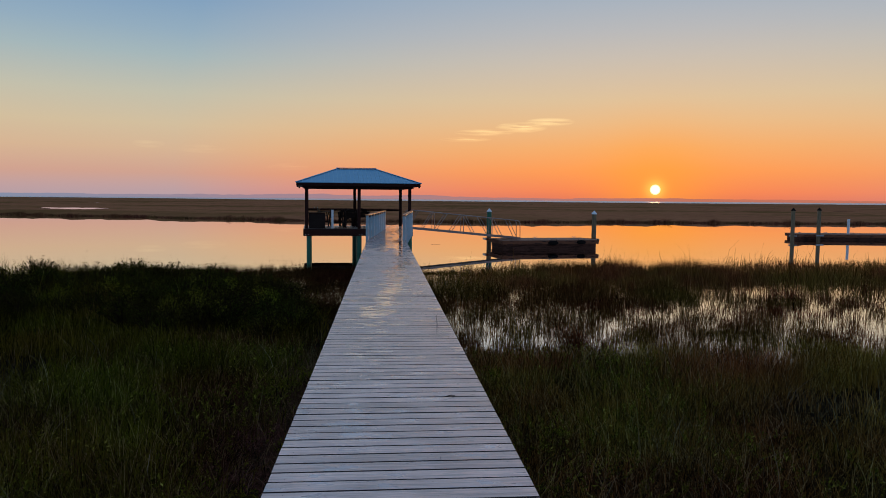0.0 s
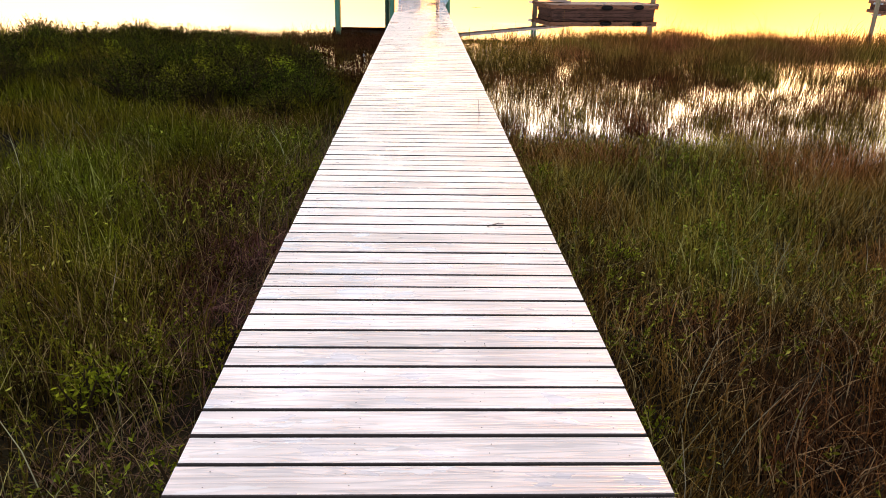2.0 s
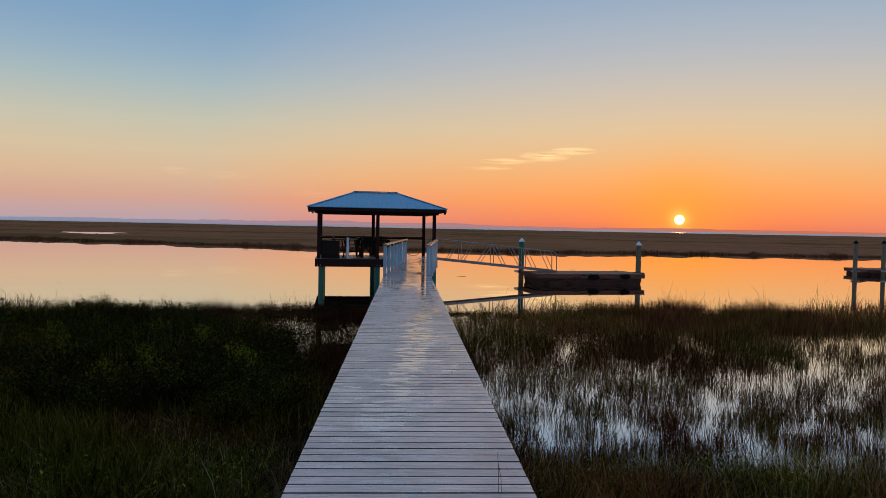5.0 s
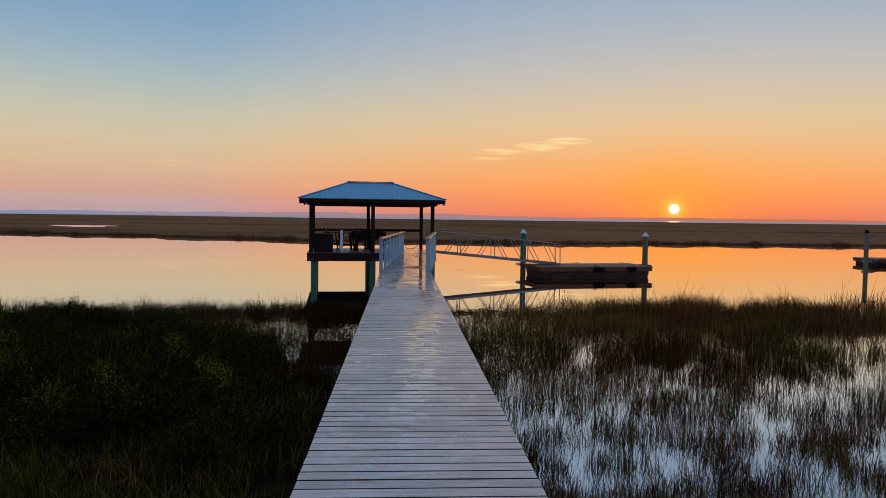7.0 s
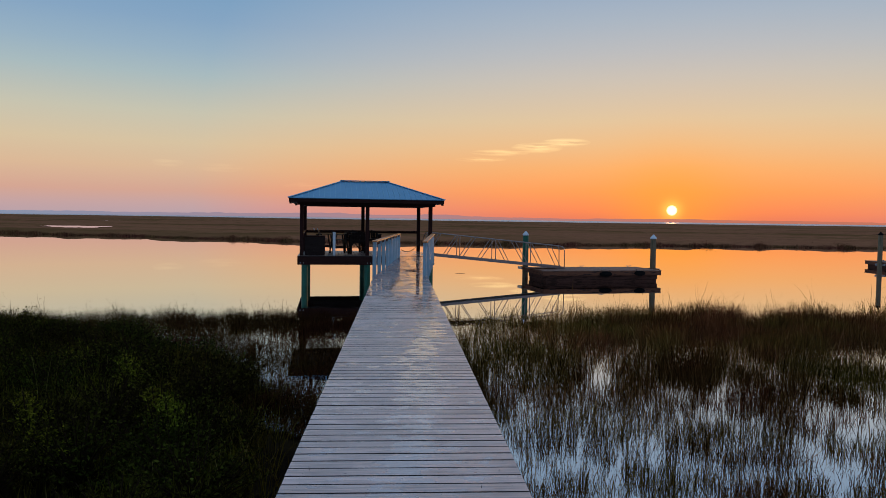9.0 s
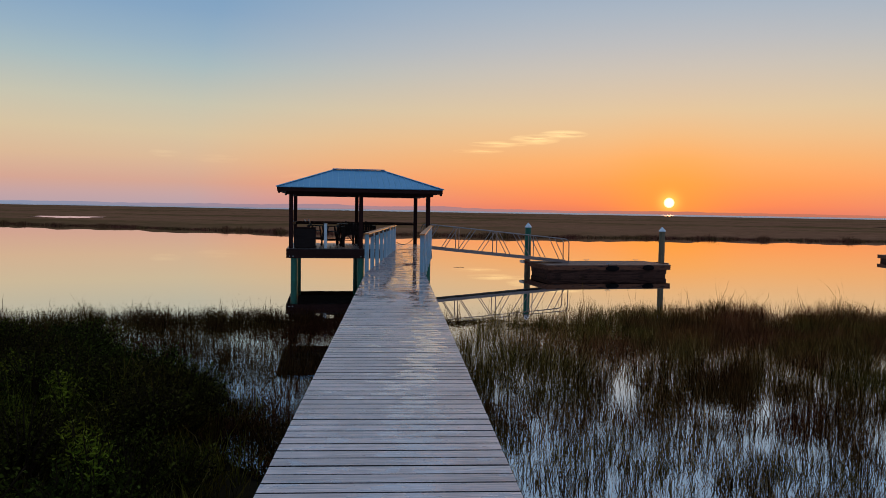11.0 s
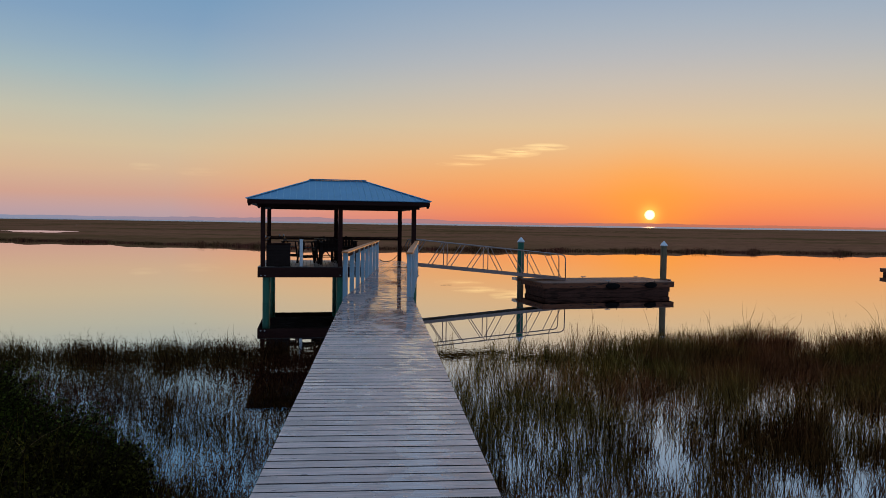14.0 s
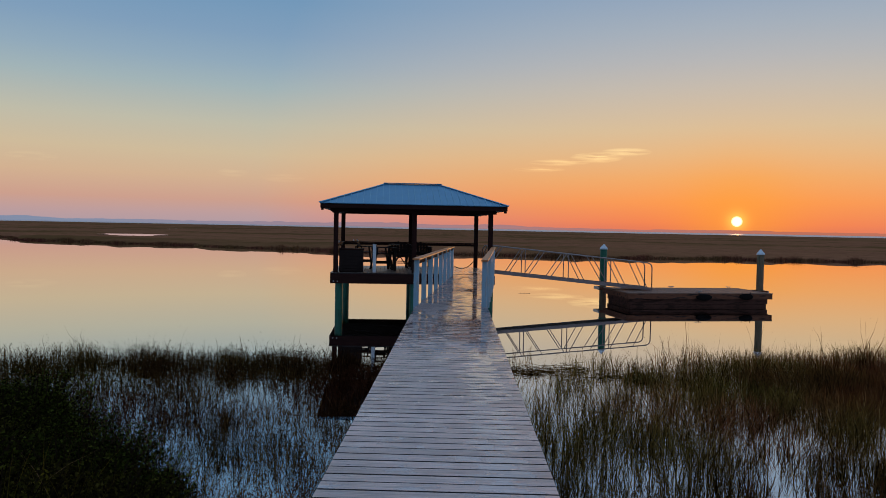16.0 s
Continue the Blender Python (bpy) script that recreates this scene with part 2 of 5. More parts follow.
    mul.operation = "MULTIPLY"
    L(pool, mul.inputs[0])
    L(mrange(drops, 0.44, 0.50, 0, 0.85), mul.inputs[1])
    L(mul.outputs[0], mx.inputs[1])
    wetness = mx.outputs[0]
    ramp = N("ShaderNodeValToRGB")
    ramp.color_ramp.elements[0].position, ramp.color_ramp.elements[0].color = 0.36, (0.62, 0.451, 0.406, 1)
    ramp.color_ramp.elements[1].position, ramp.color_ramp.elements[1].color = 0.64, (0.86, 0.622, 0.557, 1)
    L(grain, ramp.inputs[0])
    # old paint that has lifted in long flakes, smooth and a little paler
    blister = mrange(nz(4.6, (0.75, 2.9, 1), 4, shift.outputs[0], 0.7), 0.605, 0.622, 0, 1)
    paint = N("ShaderNodeMix")
    paint.data_type = "RGBA"
    L(mrange(blister, 0, 1, 0, 0.45, False), paint.inputs["Factor"])
    L(ramp.outputs[0], paint.inputs["A"])
    paint.inputs["B"].default_value = (0.80, 0.70, 0.68, 1)
    # shadow in the grooves of the grain, painted into the colour
    groove = N("ShaderNodeMix")
    groove.data_type, groove.blend_type = "RGBA", "MULTIPLY"
    L(mrange(ring.outputs[0], 0.45, 0.95, 0, 0.55), groove.inputs["Factor"])
    L(paint.outputs["Result"], groove.inputs["A"])
    groove.inputs["B"].default_value = (0.60, 0.60, 0.62, 1)
    hsv = N("ShaderNodeHueSaturation")
    L(groove.outputs["Result"], hsv.inputs["Color"])
    v = N("ShaderNodeMath")
    v.operation = "MULTIPLY"
    L(mrange(blotch, 0.3, 0.7, 0.82, 1.12), v.inputs[0])
    L(mrange(info.outputs["Random"], 0, 1, 0.78, 1.12, False), v.inputs[1])
    L(v.outputs[0], hsv.inputs["Value"])
    dark = N("ShaderNodeMix")
    dark.data_type, dark.blend_type = "RGBA", "MULTIPLY"
    L(hsv.outputs[0], dark.inputs["A"])
    dark.inputs["B"].default_value = (0.86, 0.88, 0.92, 1)
    L(wetness, dark.inputs["Factor"])
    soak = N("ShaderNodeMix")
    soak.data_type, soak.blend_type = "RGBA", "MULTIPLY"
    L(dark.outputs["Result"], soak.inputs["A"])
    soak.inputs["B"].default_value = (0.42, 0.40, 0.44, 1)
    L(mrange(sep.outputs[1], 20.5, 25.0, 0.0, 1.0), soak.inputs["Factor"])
    L(soak.outputs["Result"], b.inputs["Base Color"])
    rm = N("ShaderNodeMix")
    rm.data_type = "FLOAT"
    rm.inputs["B"].default_value = 0.16
    L(wetness, rm.inputs["Factor"])
    L(mrange(grain, 0.35, 0.65, 0.46, 0.30), rm.inputs["A"])
    L(rm.outputs["Result"], b.inputs["Roughness"])
    bp = N("ShaderNodeBump")
    bp.inputs["Distance"].default_value = 0.005
    s = N("ShaderNodeMath")
    s.operation = "ADD"
    L(grain, s.inputs[0])
    L(fine, s.inputs[1])
    lift = N("ShaderNodeMath")
    lift.operation, lift.inputs[1].default_value = "MULTIPLY_ADD", 0.9
    L(blister, lift.inputs[0])
    L(s.outputs[0], lift.inputs[2])
    L(lift.outputs[0], bp.inputs["Height"])
    L(mrange(wetness, 0, 1, 0.62, 0.08, False), bp.inputs["Strength"])
    L(bp.outputs[0], b.inputs["Normal"])
    L(mrange(wetness, 0, 1, 0.55, 0.95, False), b.inputs["Coat Weight"])
    b.inputs["Specular IOR Level"].default_value = 0.8
    film_ = N("ShaderNodeMath")
    film_.operation, film_.inputs[2].default_value = "MULTIPLY_ADD", 0.34
    L(wetness, film_.inputs[0])
    L(mrange(sep.outputs[1], 14.0, 22.0, -0.20, -0.31), film_.inputs[1])
    L(film_.outputs[0], b.inputs["Coat Roughness"])
    b.inputs["Coat IOR"].default_value = 1.9
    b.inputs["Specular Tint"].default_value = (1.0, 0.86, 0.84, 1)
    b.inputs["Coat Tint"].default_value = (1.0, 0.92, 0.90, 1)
    return mat


def water_material():
    mat = bpy.data.materials.new("still_creek_water")
    mat.use_nodes = True
    nt = mat.node_tree
    N, L = nt.nodes.new, nt.links.new
    b = nt.nodes["Principled BSDF"]
    b.inputs["Base Color"].default_value = (0.67, 0.665, 0.66, 1)
    b.inputs["Metallic"].default_value = 1.0
    b.inputs["Roughness"].default_value = 0.0
    b.inputs["IOR"].default_value = 1.33
    geo = N("ShaderNodeNewGeometry")
    h = None
    for sc, st, k in ((0.35, (1, 2.2, 1), 1.0), (2.2, (1, 1.8, 1), 0.14), (9.0, (1, 1.5, 1), 0.05)):
        mp, n, m = N("ShaderNodeMapping"), N("ShaderNodeTexNoise"), N("ShaderNodeMath")
        mp.inputs["Scale"].default_value = st
        L(geo.outputs["Position"], mp.inputs[0])
        L(mp.outputs[0], n.inputs["Vector"])
        n.inputs["Scale"].default_value, n.inputs["Detail"].default_value = sc, 2
        m.operation, m.inputs[1].default_value = "MULTIPLY_ADD", k
        m.inputs[2].default_value = 0
        L(n.outputs[0], m.inputs[0])
        if h is not None:
            L(h, m.inputs[2])
        h = m.outputs[0]
    bp = N("ShaderNodeBump")
    bp.inputs["Strength"].default_value, bp.inputs["Distance"].default_value = 0.085, 0.006
    L(h, bp.inputs["Height"])
    L(bp.outputs[0], b.inputs["Normal"])
    return mat


def grass_material(name, dark, light, straw, straw_part, rough=0.6, hue=(0.465, 0.55), through_light=0.0):
    """Blades: each island takes its own mix of two greens and, for some, dead straw."""
    mat = bpy.data.materials.new(name)
    mat.use_nodes = True
    nt = mat.node_tree
    N, L = nt.nodes.new, nt.links.new
    b = nt.nodes["Principled BSDF"]
    b.inputs["Roughness"].default_value = rough
    b.inputs["Specular IOR Level"].default_value = 0.0
    geo = N("ShaderNodeNewGeometry")
    r = N("ShaderNodeValToRGB")
    e = r.color_ramp.elements
    e[0].position, e[0].color = 0.0, (*dark, 1)
    e[1].position, e[1].color = 1 - straw_part, (*light, 1)
    x = e.new(min(0.999, 1 - straw_part + 0.02))
    x.color = (*straw, 1)
    L(geo.outputs["Random Per Island"], r.inputs[0])
    n = N("ShaderNodeTexNoise")
    n.inputs["Scale"].default_value, n.inputs["Detail"].default_value = 0.7, 3
    L(geo.outputs["Position"], n.inputs["Vector"])
    m = N("ShaderNodeMapRange")
    m.inputs["From Min"].default_value, m.inputs["From Max"].default_value = 0.3, 0.7
    m.inputs["To Min"].default_value, m.inputs["To Max"].default_value = 0.7, 1.35
    L(n.outputs[0], m.inputs["Value"])
    h = N("ShaderNodeHueSaturation")
    n2 = N("ShaderNodeTexNoise")
    n2.inputs["Scale"].default_value, n2.inputs["Detail"].default_value = 0.45, 2
    L(geo.outputs["Position"], n2.inputs["Vector"])
    m2 = N("ShaderNodeMapRange")
    m2.inputs["From Min"].default_value, m2.inputs["From Max"].default_value = 0.35, 0.65
    m2.inputs["To Min"].default_value, m2.inputs["To Max"].default_value = hue
    L(n2.outputs[0], m2.inputs["Value"])
    L(m2.outputs[0], h.inputs["Hue"])
    L(r.outputs[0], h.inputs["Color"])
    L(m.outputs[0], h.inputs["Value"])
    L(h.outputs[0], b.inputs["Base Color"])
    if through_light:
        tr, mixer = N("ShaderNodeBsdfTranslucent"), N("ShaderNodeMixShader")
        L(h.outputs[0], tr.inputs["Color"])
        mixer.inputs[0].default_value = through_light
        L(b.outputs[0], mixer.inputs[1])
        L(tr.outputs[0], mixer.inputs[2])
        L(mixer.outputs[0], nt.nodes["Material Output"].inputs["Surface"])
    return mat


M_PLANK = wet_board_material()
M_WATER = water_material()
# dark colour in place of the shade in plank gaps and under floors
M_EDGE = material("shade_dark_timber", (0.055, 0.040, 0.036), 0.7, spec=0.04, stretch=(1, 6, 6), scale=3, bump=0.3)
M_JOIST = material("dark_treated_timber", (0.09, 0.065, 0.05), 0.75, stretch=(1, 6, 6), scale=3, bump=0.4)
M_BROWN = material("brown_painted_timber", (0.036, 0.013, 0.010), 0.7, spec=0.08, stretch=(4, 4, 0.6), scale=4, bump=0.25, bump_scale=40)
M_BROWN_H = material("brown_painted_beam", (0.036, 0.013, 0.010), 0.7, spec=0.08, stretch=(0.5, 4, 4), scale=4, bump=0.25, bump_scale=40)
# white posts; the blue of their shaded side is put into the colour
M_WHITE = material("white_post_blue_shade", (0.35, 0.52, 0.61), 0.45, vary=0.12, stretch=(3, 3, 0.5), scale=5, bump=0.2, second=(0.42, 0.42, 0.40), second_amount=0.1)
# weathered cap with the orange of the low sun in its colour
M_CAP = material("sunrise_tinted_rail_cap", (0.66, 0.24, 0.075), 0.5, vary=0.3, stretch=(6, 0.5, 6), scale=4, bump=0.4)
M_GREEN = material("green_pile_wrap", (0.014, 0.130, 0.075), 0.5, vary=0.25, stretch=(2, 2, 0.7), scale=4, bump=0.2)
M_PILE = material("treated_pile_timber", (0.24, 0.165, 0.10), 0.85, spec=0.12, vary=0.35, stretch=(3, 3, 0.4), scale=5, bump=0.5, second=(0.14, 0.12, 0.07), second_amount=0.3)
M_ROOF = material("blue_grey_metal_roof", (0.10, 0.33, 0.52), 0.36, metal=0.3, vary=0.1, scale=2.5, bump=0.05)
# ribs paler than the roof panels: their highlights are in the colour
M_RIB = material("highlight_tinted_rib", (0.20, 0.44, 0.58), 0.4, metal=0.3, vary=0.1, scale=2.5, bump=0.05)
M_ALU = material("dull_aluminium", (0.36, 0.27, 0.24), 0.45, metal=0.8, vary=0.12, scale=8, bump=0.08)
M_PVC = material("white_plastic", (0.74, 0.76, 0.78), 0.4, vary=0.08, scale=6, bump=0.05)
M_FLOATDECK = material("float_deck_timber", (0.24, 0.125, 0.085), 0.7, spec=0.2, vary=0.3, stretch=(0.6, 5, 5), scale=4, bump=0.35, per_object=0.18)
M_FLOATSIDE = material("float_side_timber", (0.21, 0.080, 0.045), 0.8, spec=0.05, vary=0.4, stretch=(0.7, 4, 4), scale=3, bump=0.4, second=(0.05, 0.03, 0.025), second_amount=0.3)
# recessed skirt boards, darker than the side boards
M_FLOATSKIRT = material("dark_float_skirt", (0.125, 0.054, 0.038), 0.85, spec=0.05, vary=0.4, stretch=(0.7, 4, 4), scale=3, bump=0.4, second=(0.06, 0.028, 0.02), second_amount=0.4)
M_FLOOR = material("damp_floor_boards", (0.20, 0.150, 0.130), 0.42, spec=0.5, vary=0.3, stretch=(5, 0.6, 5), scale=4, bump=0.35, per_object=0.15)
M_BLACK = material("black_plastic", (0.012, 0.009, 0.008), 0.8, spec=0.04, vary=0.2, bump=0.05)
M_STEEL = material("galvanised_steel", (0.35, 0.36, 0.37), 0.5, metal=0.9, vary=0.2, bump=0.1)
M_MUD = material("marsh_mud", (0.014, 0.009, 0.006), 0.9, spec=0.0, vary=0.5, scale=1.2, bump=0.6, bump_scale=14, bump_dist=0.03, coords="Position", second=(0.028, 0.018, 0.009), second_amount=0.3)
M_FURN = material("dark_furniture_plastic", (0.026, 0.015, 0.012), 0.6, spec=0.1, vary=0.2, scale=8, bump=0.1)


# ---- mesh tools ----
def part(name, bm, mat, parent=None, label="", smooth=False):
    me = bpy.data.meshes.new(name)
    bm.normal_update()
    bm.to_mesh(me)
    bm.free()
    me.materials.append(mat)
    if smooth:
        for p in me.polygons:
            p.use_smooth = True
    ob = new(name, me)
    if parent is not None:
        ob.parent = parent
    if label:
        ob["label"] = label
    return ob


def empty(name, m=None):
    ob = new(name)
    ob.empty_display_size = 0.2
    if m is not None:
        ob.matrix_world = m
    return ob


def box(bm, lo, hi, bevel=0.0, m=None):
    """A box between two corners, with small chamfers."""
    c = [(a + b) / 2 for a, b in zip(lo, hi)]
    s = [abs(b - a) for a, b in zip(lo, hi)]
    r = bmesh.ops.create_cube(bm, size=1.0, matrix=Matrix.Translation(c) @ Matrix.Diagonal((*s, 1)))
    vs = r["verts"]
    if bevel:
        es = list({e for v in vs for e in v.link_edges})
        out = bmesh.ops.bevel(bm, geom=es, offset=bevel, segments=1, profile=0.5, affect="EDGES")
        vs = list({v for f in out["faces"] for v in f.verts} | {v for v in vs if v.is_valid})
    if m is not None:
        bmesh.ops.transform(bm, matrix=m, verts=[v for v in vs if v.is_valid])
    return vs


def rod(bm, a, b, r, seg=10, r2=None):
    """A round bar from a to b."""
    a, b = Vector(a), Vector(b)
    d = b - a
    m = Matrix.Translation((a + b) / 2) @ d.to_track_quat("Z", "Y").to_matrix().to_4x4()
    return bmesh.ops.create_cone(bm, cap_ends=True, segments=seg, radius1=r, radius2=r if r2 is None else r2, depth=d.length, matrix=m)["verts"]


def bar(bm, a, b, w, h, bevel=0.003, up=(0, 0, 1)):
    """A square-cut timber from a to b, w across and h high."""
    a, b = Vector(a), Vector(b)
    d = (b - a)
    x = d.normalized()
    y = Vector(up).cross(x).normalized()
    z = x.cross(y)
    m = Matrix((x, y, z)).transposed().to_4x4()
    m.translation = (a + b) / 2
    return box(bm, (-d.length / 2, -w / 2, -h / 2), (d.length / 2, w / 2, h / 2), bevel, m)


def pipe(bm, pts, r, seg=8):
    """A bent round pipe through points."""
    pts = [Vector(p) for p in pts]
    rings = []
    for i, p in enumerate(pts):
        t = (pts[min(i + 1, len(pts) - 1)] - pts[max(i - 1, 0)]).normalized()
        q = t.to_track_quat("Z", "Y")
        rings.append([bm.verts.new(p + q @ Vector((r * math.cos(k * math.tau / seg), r * math.sin(k * math.tau / seg), 0))) for k in range(seg)])
    for r0, r1 in zip(rings, rings[1:]):
        for k in range(seg):
            bm.faces.new((r0[k], r0[(k + 1) % seg], r1[(k + 1) % seg], r1[k]))
    bm.faces.new(rings[0][::-1])
    bm.faces.new(rings[-1])


def mesh_from(name, verts, faces, mat, counts=None):
    """A mesh from numpy arrays: verts (n, 3), loops flat, counts of corners a face."""
    me = bpy.data.meshes.new(name)
    me.vertices.add(len(verts))
    me.vertices.foreach_set("co", np.asarray(verts, np.float32).ravel())
    loops = np.asarray(faces, np.int32).ravel()
    me.loops.add(len(loops))
    me.loops.foreach_set("vertex_index", loops)
    me.polygons.add(len(counts))
    starts = np.concatenate(([0], np.cumsum(counts)[:-1])).astype(np.int32)
    me.polygons.foreach_set("loop_start", starts)
    me.polygons.foreach_set("loop_total", np.asarray(counts, np.int32))
    me.update(calc_edges=True)
    me.materials.append(mat)
    return new(name, me)


WATER_Z = -1.3

# ---- ground, water, distance ----
def vnoise(x, y, f, seed=0):
    """Smooth value noise on arrays, 0 to 1."""
    x, y = np.asarray(x) * f + seed * 17.3, np.asarray(y) * f + seed * 9.1
    xi, yi = np.floor(x), np.floor(y)
    u, v = x - xi, y - yi
    u, v = u * u * (3 - 2 * u), v * v * (3 - 2 * v)

    def h(a, b):
        s = np.sin(a * 127.1 + b * 311.7 + seed * 74.7) * 43758.5453
        return s - np.floor(s)
    return (h(xi, yi) * (1 - u) + h(xi + 1, yi) * u) * (1 - v) + (h(xi, yi + 1) * (1 - u) + h(xi + 1, yi + 1) * u) * v


def near_land_edge(x):
    """How far along the walk the firm ground goes, for each x."""
    left = np.clip(15.5 + (-x - 1.2) * 0.95, 13.5, 23.0)
    right = 10.3 + np.clip(x - 10, 0, 30) * 0.1
    return np.where(x < 0, left, right) + (vnoise(x, x * 0, 0.6, 3) - 0.5) * 1.6


def near_marsh_edge(x):
    """Where the reeds end and the open creek begins."""
    return np.where(x < 0, 25.6 - np.clip(-x - 6, 0, 50) * 0.06, 25.6 + np.clip(x, 0, 45) * 0.11) + (vnoise(x, x * 0, 0.45, 5) - 0.5) * 1.8


def far_bank(x):
    base = np.interp(x, [-400, -160, -95, -60, -32, -12, 10, 30, 60, 120, 400], [420, 205, 146, 111, 101, 92, 88, 90, 90, 88, 80])
    return base + (vnoise(x, x * 0, 0.11, 7) - 0.5) * 5 + (vnoise(x, x * 0, 0.5, 8) - 0.5) * 1.6


def sheet(name, xs, ys, zfun, mat):
    X, Y = np.meshgrid(xs, ys)
    Z = zfun(X, Y)
    n, m = len(ys), len(xs)
    idx = np.arange(n * m).reshape(n, m)
    q = np.stack([idx[:-1, :-1], idx[:-1, 1:], idx[1:, 1:], idx[1:, :-1]], -1).reshape(-1, 4)
    return mesh_from(name, np.stack([X, Y, Z], -1).reshape(-1, 3), q, mat, np.full(len(q), 4))


def ground_z(X, Y):
    land = np.clip((near_land_edge(X) - Y) / 2.5, 0, 1)
    wade = np.clip((near_marsh_edge(X) + 1.5 - Y) / 3, 0, 1)
    far = np.clip((Y - far_bank(X)) / 2.0, 0, 1) * np.clip((far_bank(X) + 680 - Y) / 60, 0, 1)
    z = -3.0 + wade * 1.55 + land * 0.32 * np.ones_like(X)
    z = np.where(Y > 50, -3.0 + far * 2.0, z)
    return z + (vnoise(X, Y, 0.8, 1) - 0.5) * 0.10 + (vnoise(X, Y, 2.7, 2) - 0.5) * 0.05


gx = np.concatenate([-np.geomspace(4800, 42, 30), np.arange(-40, 40.1, 0.5), np.geomspace(42, 4800, 30)])
gy = np.concatenate([-np.geomspace(4800, 12, 16), np.arange(-11, 31, 0.5), np.geomspace(32, 4800, 90)])
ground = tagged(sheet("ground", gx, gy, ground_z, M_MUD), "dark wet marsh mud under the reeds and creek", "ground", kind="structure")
wx = np.array([-4900.0, -600, -100, 0, 100, 600, 4900])
water = tagged(sheet("water", wx, wx, lambda X, Y: X * 0 + WATER_Z, M_WATER), "still tidal creek water mirroring the dawn sky", "water", kind="structure")

M_FARGRASS = material("far_marsh_grass", (0.36, 0.145, 0.072), 0.95, vary=0.40, scale=0.035, stretch=(0.35, 1, 1), bump=0.4, bump_scale=1.2, bump_dist=0.08,
                      coords="Position", second=(0.19, 0.092, 0.036), second_amount=0.42, spec=0.0)


FAR_POOLS = ((-63, 148, 6.4, 10), (-112, 290, 5, 7), (-92, 300, 4, 6), (-76, 285, 3.5, 5))


def far_marsh():
    """The meadow across the creek: a rough canopy of reeds, lower at its ragged front, with a few pools."""
    xs = np.concatenate([-np.geomspace(2600, 152, 34), np.arange(-150, 120, 1.6), np.geomspace(122, 2600, 40)])
    step = np.concatenate([[-0.6], np.arange(0, 30, 0.7), np.geomspace(30, 720, 72)])
    X, S = np.meshgrid(xs, step)
    Y = far_bank(X) + S
    h = np.clip(S / 1.5, 0, 1) * 0.55 + (vnoise(X, Y, 0.9, 11) - 0.5) * 0.35 * np.clip(S / 1.5, 0.1, 1) + (vnoise(X, Y, 0.06, 12) - 0.5) * 0.3 * np.clip(S / 3.0, 0, 1)
    Z = WATER_Z + np.where(S < 0, -0.4, h - 0.03)
    for cx, cy, rx, ry in FAR_POOLS:
        low = ((X - cx + 0.43 * (Y - cy)) / (rx * 1.5)) ** 2 + ((Y - cy) / (ry * 1.9)) ** 2
        Z = np.where(low < 1, np.minimum(Z, -0.95), Z)
    n, m = X.shape
    idx = np.arange(n * m).reshape(n, m)
    q = np.stack([idx[:-1, :-1], idx[:-1, 1:], idx[1:, 1:], idx[1:, :-1]], -1).reshape(-1, 4)
    return mesh_from("far_marsh", np.stack([X, Y, Z], -1).reshape(-1, 3), q, M_FARGRASS, np.full(len(q), 4))


for cx, cy, rx, ry in FAR_POOLS:
    bm = bmesh.new()
    ring = []
    for k in range(28):
        a = k * math.tau / 28
        q = 1 + 0.18 * math.sin(3 * a + cx) + 0.1 * math.sin(5 * a)
        y = cy + ry * q * math.sin(a)
        ring.append(bm.verts.new((cx + rx * q * math.cos(a) - 0.43 * (y - cy), y, -0.88)))
    bm.faces.new(ring)
    tagged(part("water", bm, M_WATER), "small bright pool on the far marsh", "water", kind="structure")
tagged(far_marsh(), "brown and olive salt marsh across the creek", "marsh grass", kind="stuff")


# emission that carries haze and dawn tint, from left colour to right
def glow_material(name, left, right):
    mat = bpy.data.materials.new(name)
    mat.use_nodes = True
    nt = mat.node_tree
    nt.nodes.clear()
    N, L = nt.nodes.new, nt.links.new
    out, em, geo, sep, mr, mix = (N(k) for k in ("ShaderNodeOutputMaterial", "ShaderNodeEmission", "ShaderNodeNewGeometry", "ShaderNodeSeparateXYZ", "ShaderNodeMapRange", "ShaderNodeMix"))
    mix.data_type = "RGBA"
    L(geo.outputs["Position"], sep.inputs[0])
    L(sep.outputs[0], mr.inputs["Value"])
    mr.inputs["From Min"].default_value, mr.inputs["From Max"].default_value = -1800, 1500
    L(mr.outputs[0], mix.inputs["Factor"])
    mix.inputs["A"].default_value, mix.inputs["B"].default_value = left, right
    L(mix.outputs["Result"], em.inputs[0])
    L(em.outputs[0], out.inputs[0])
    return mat


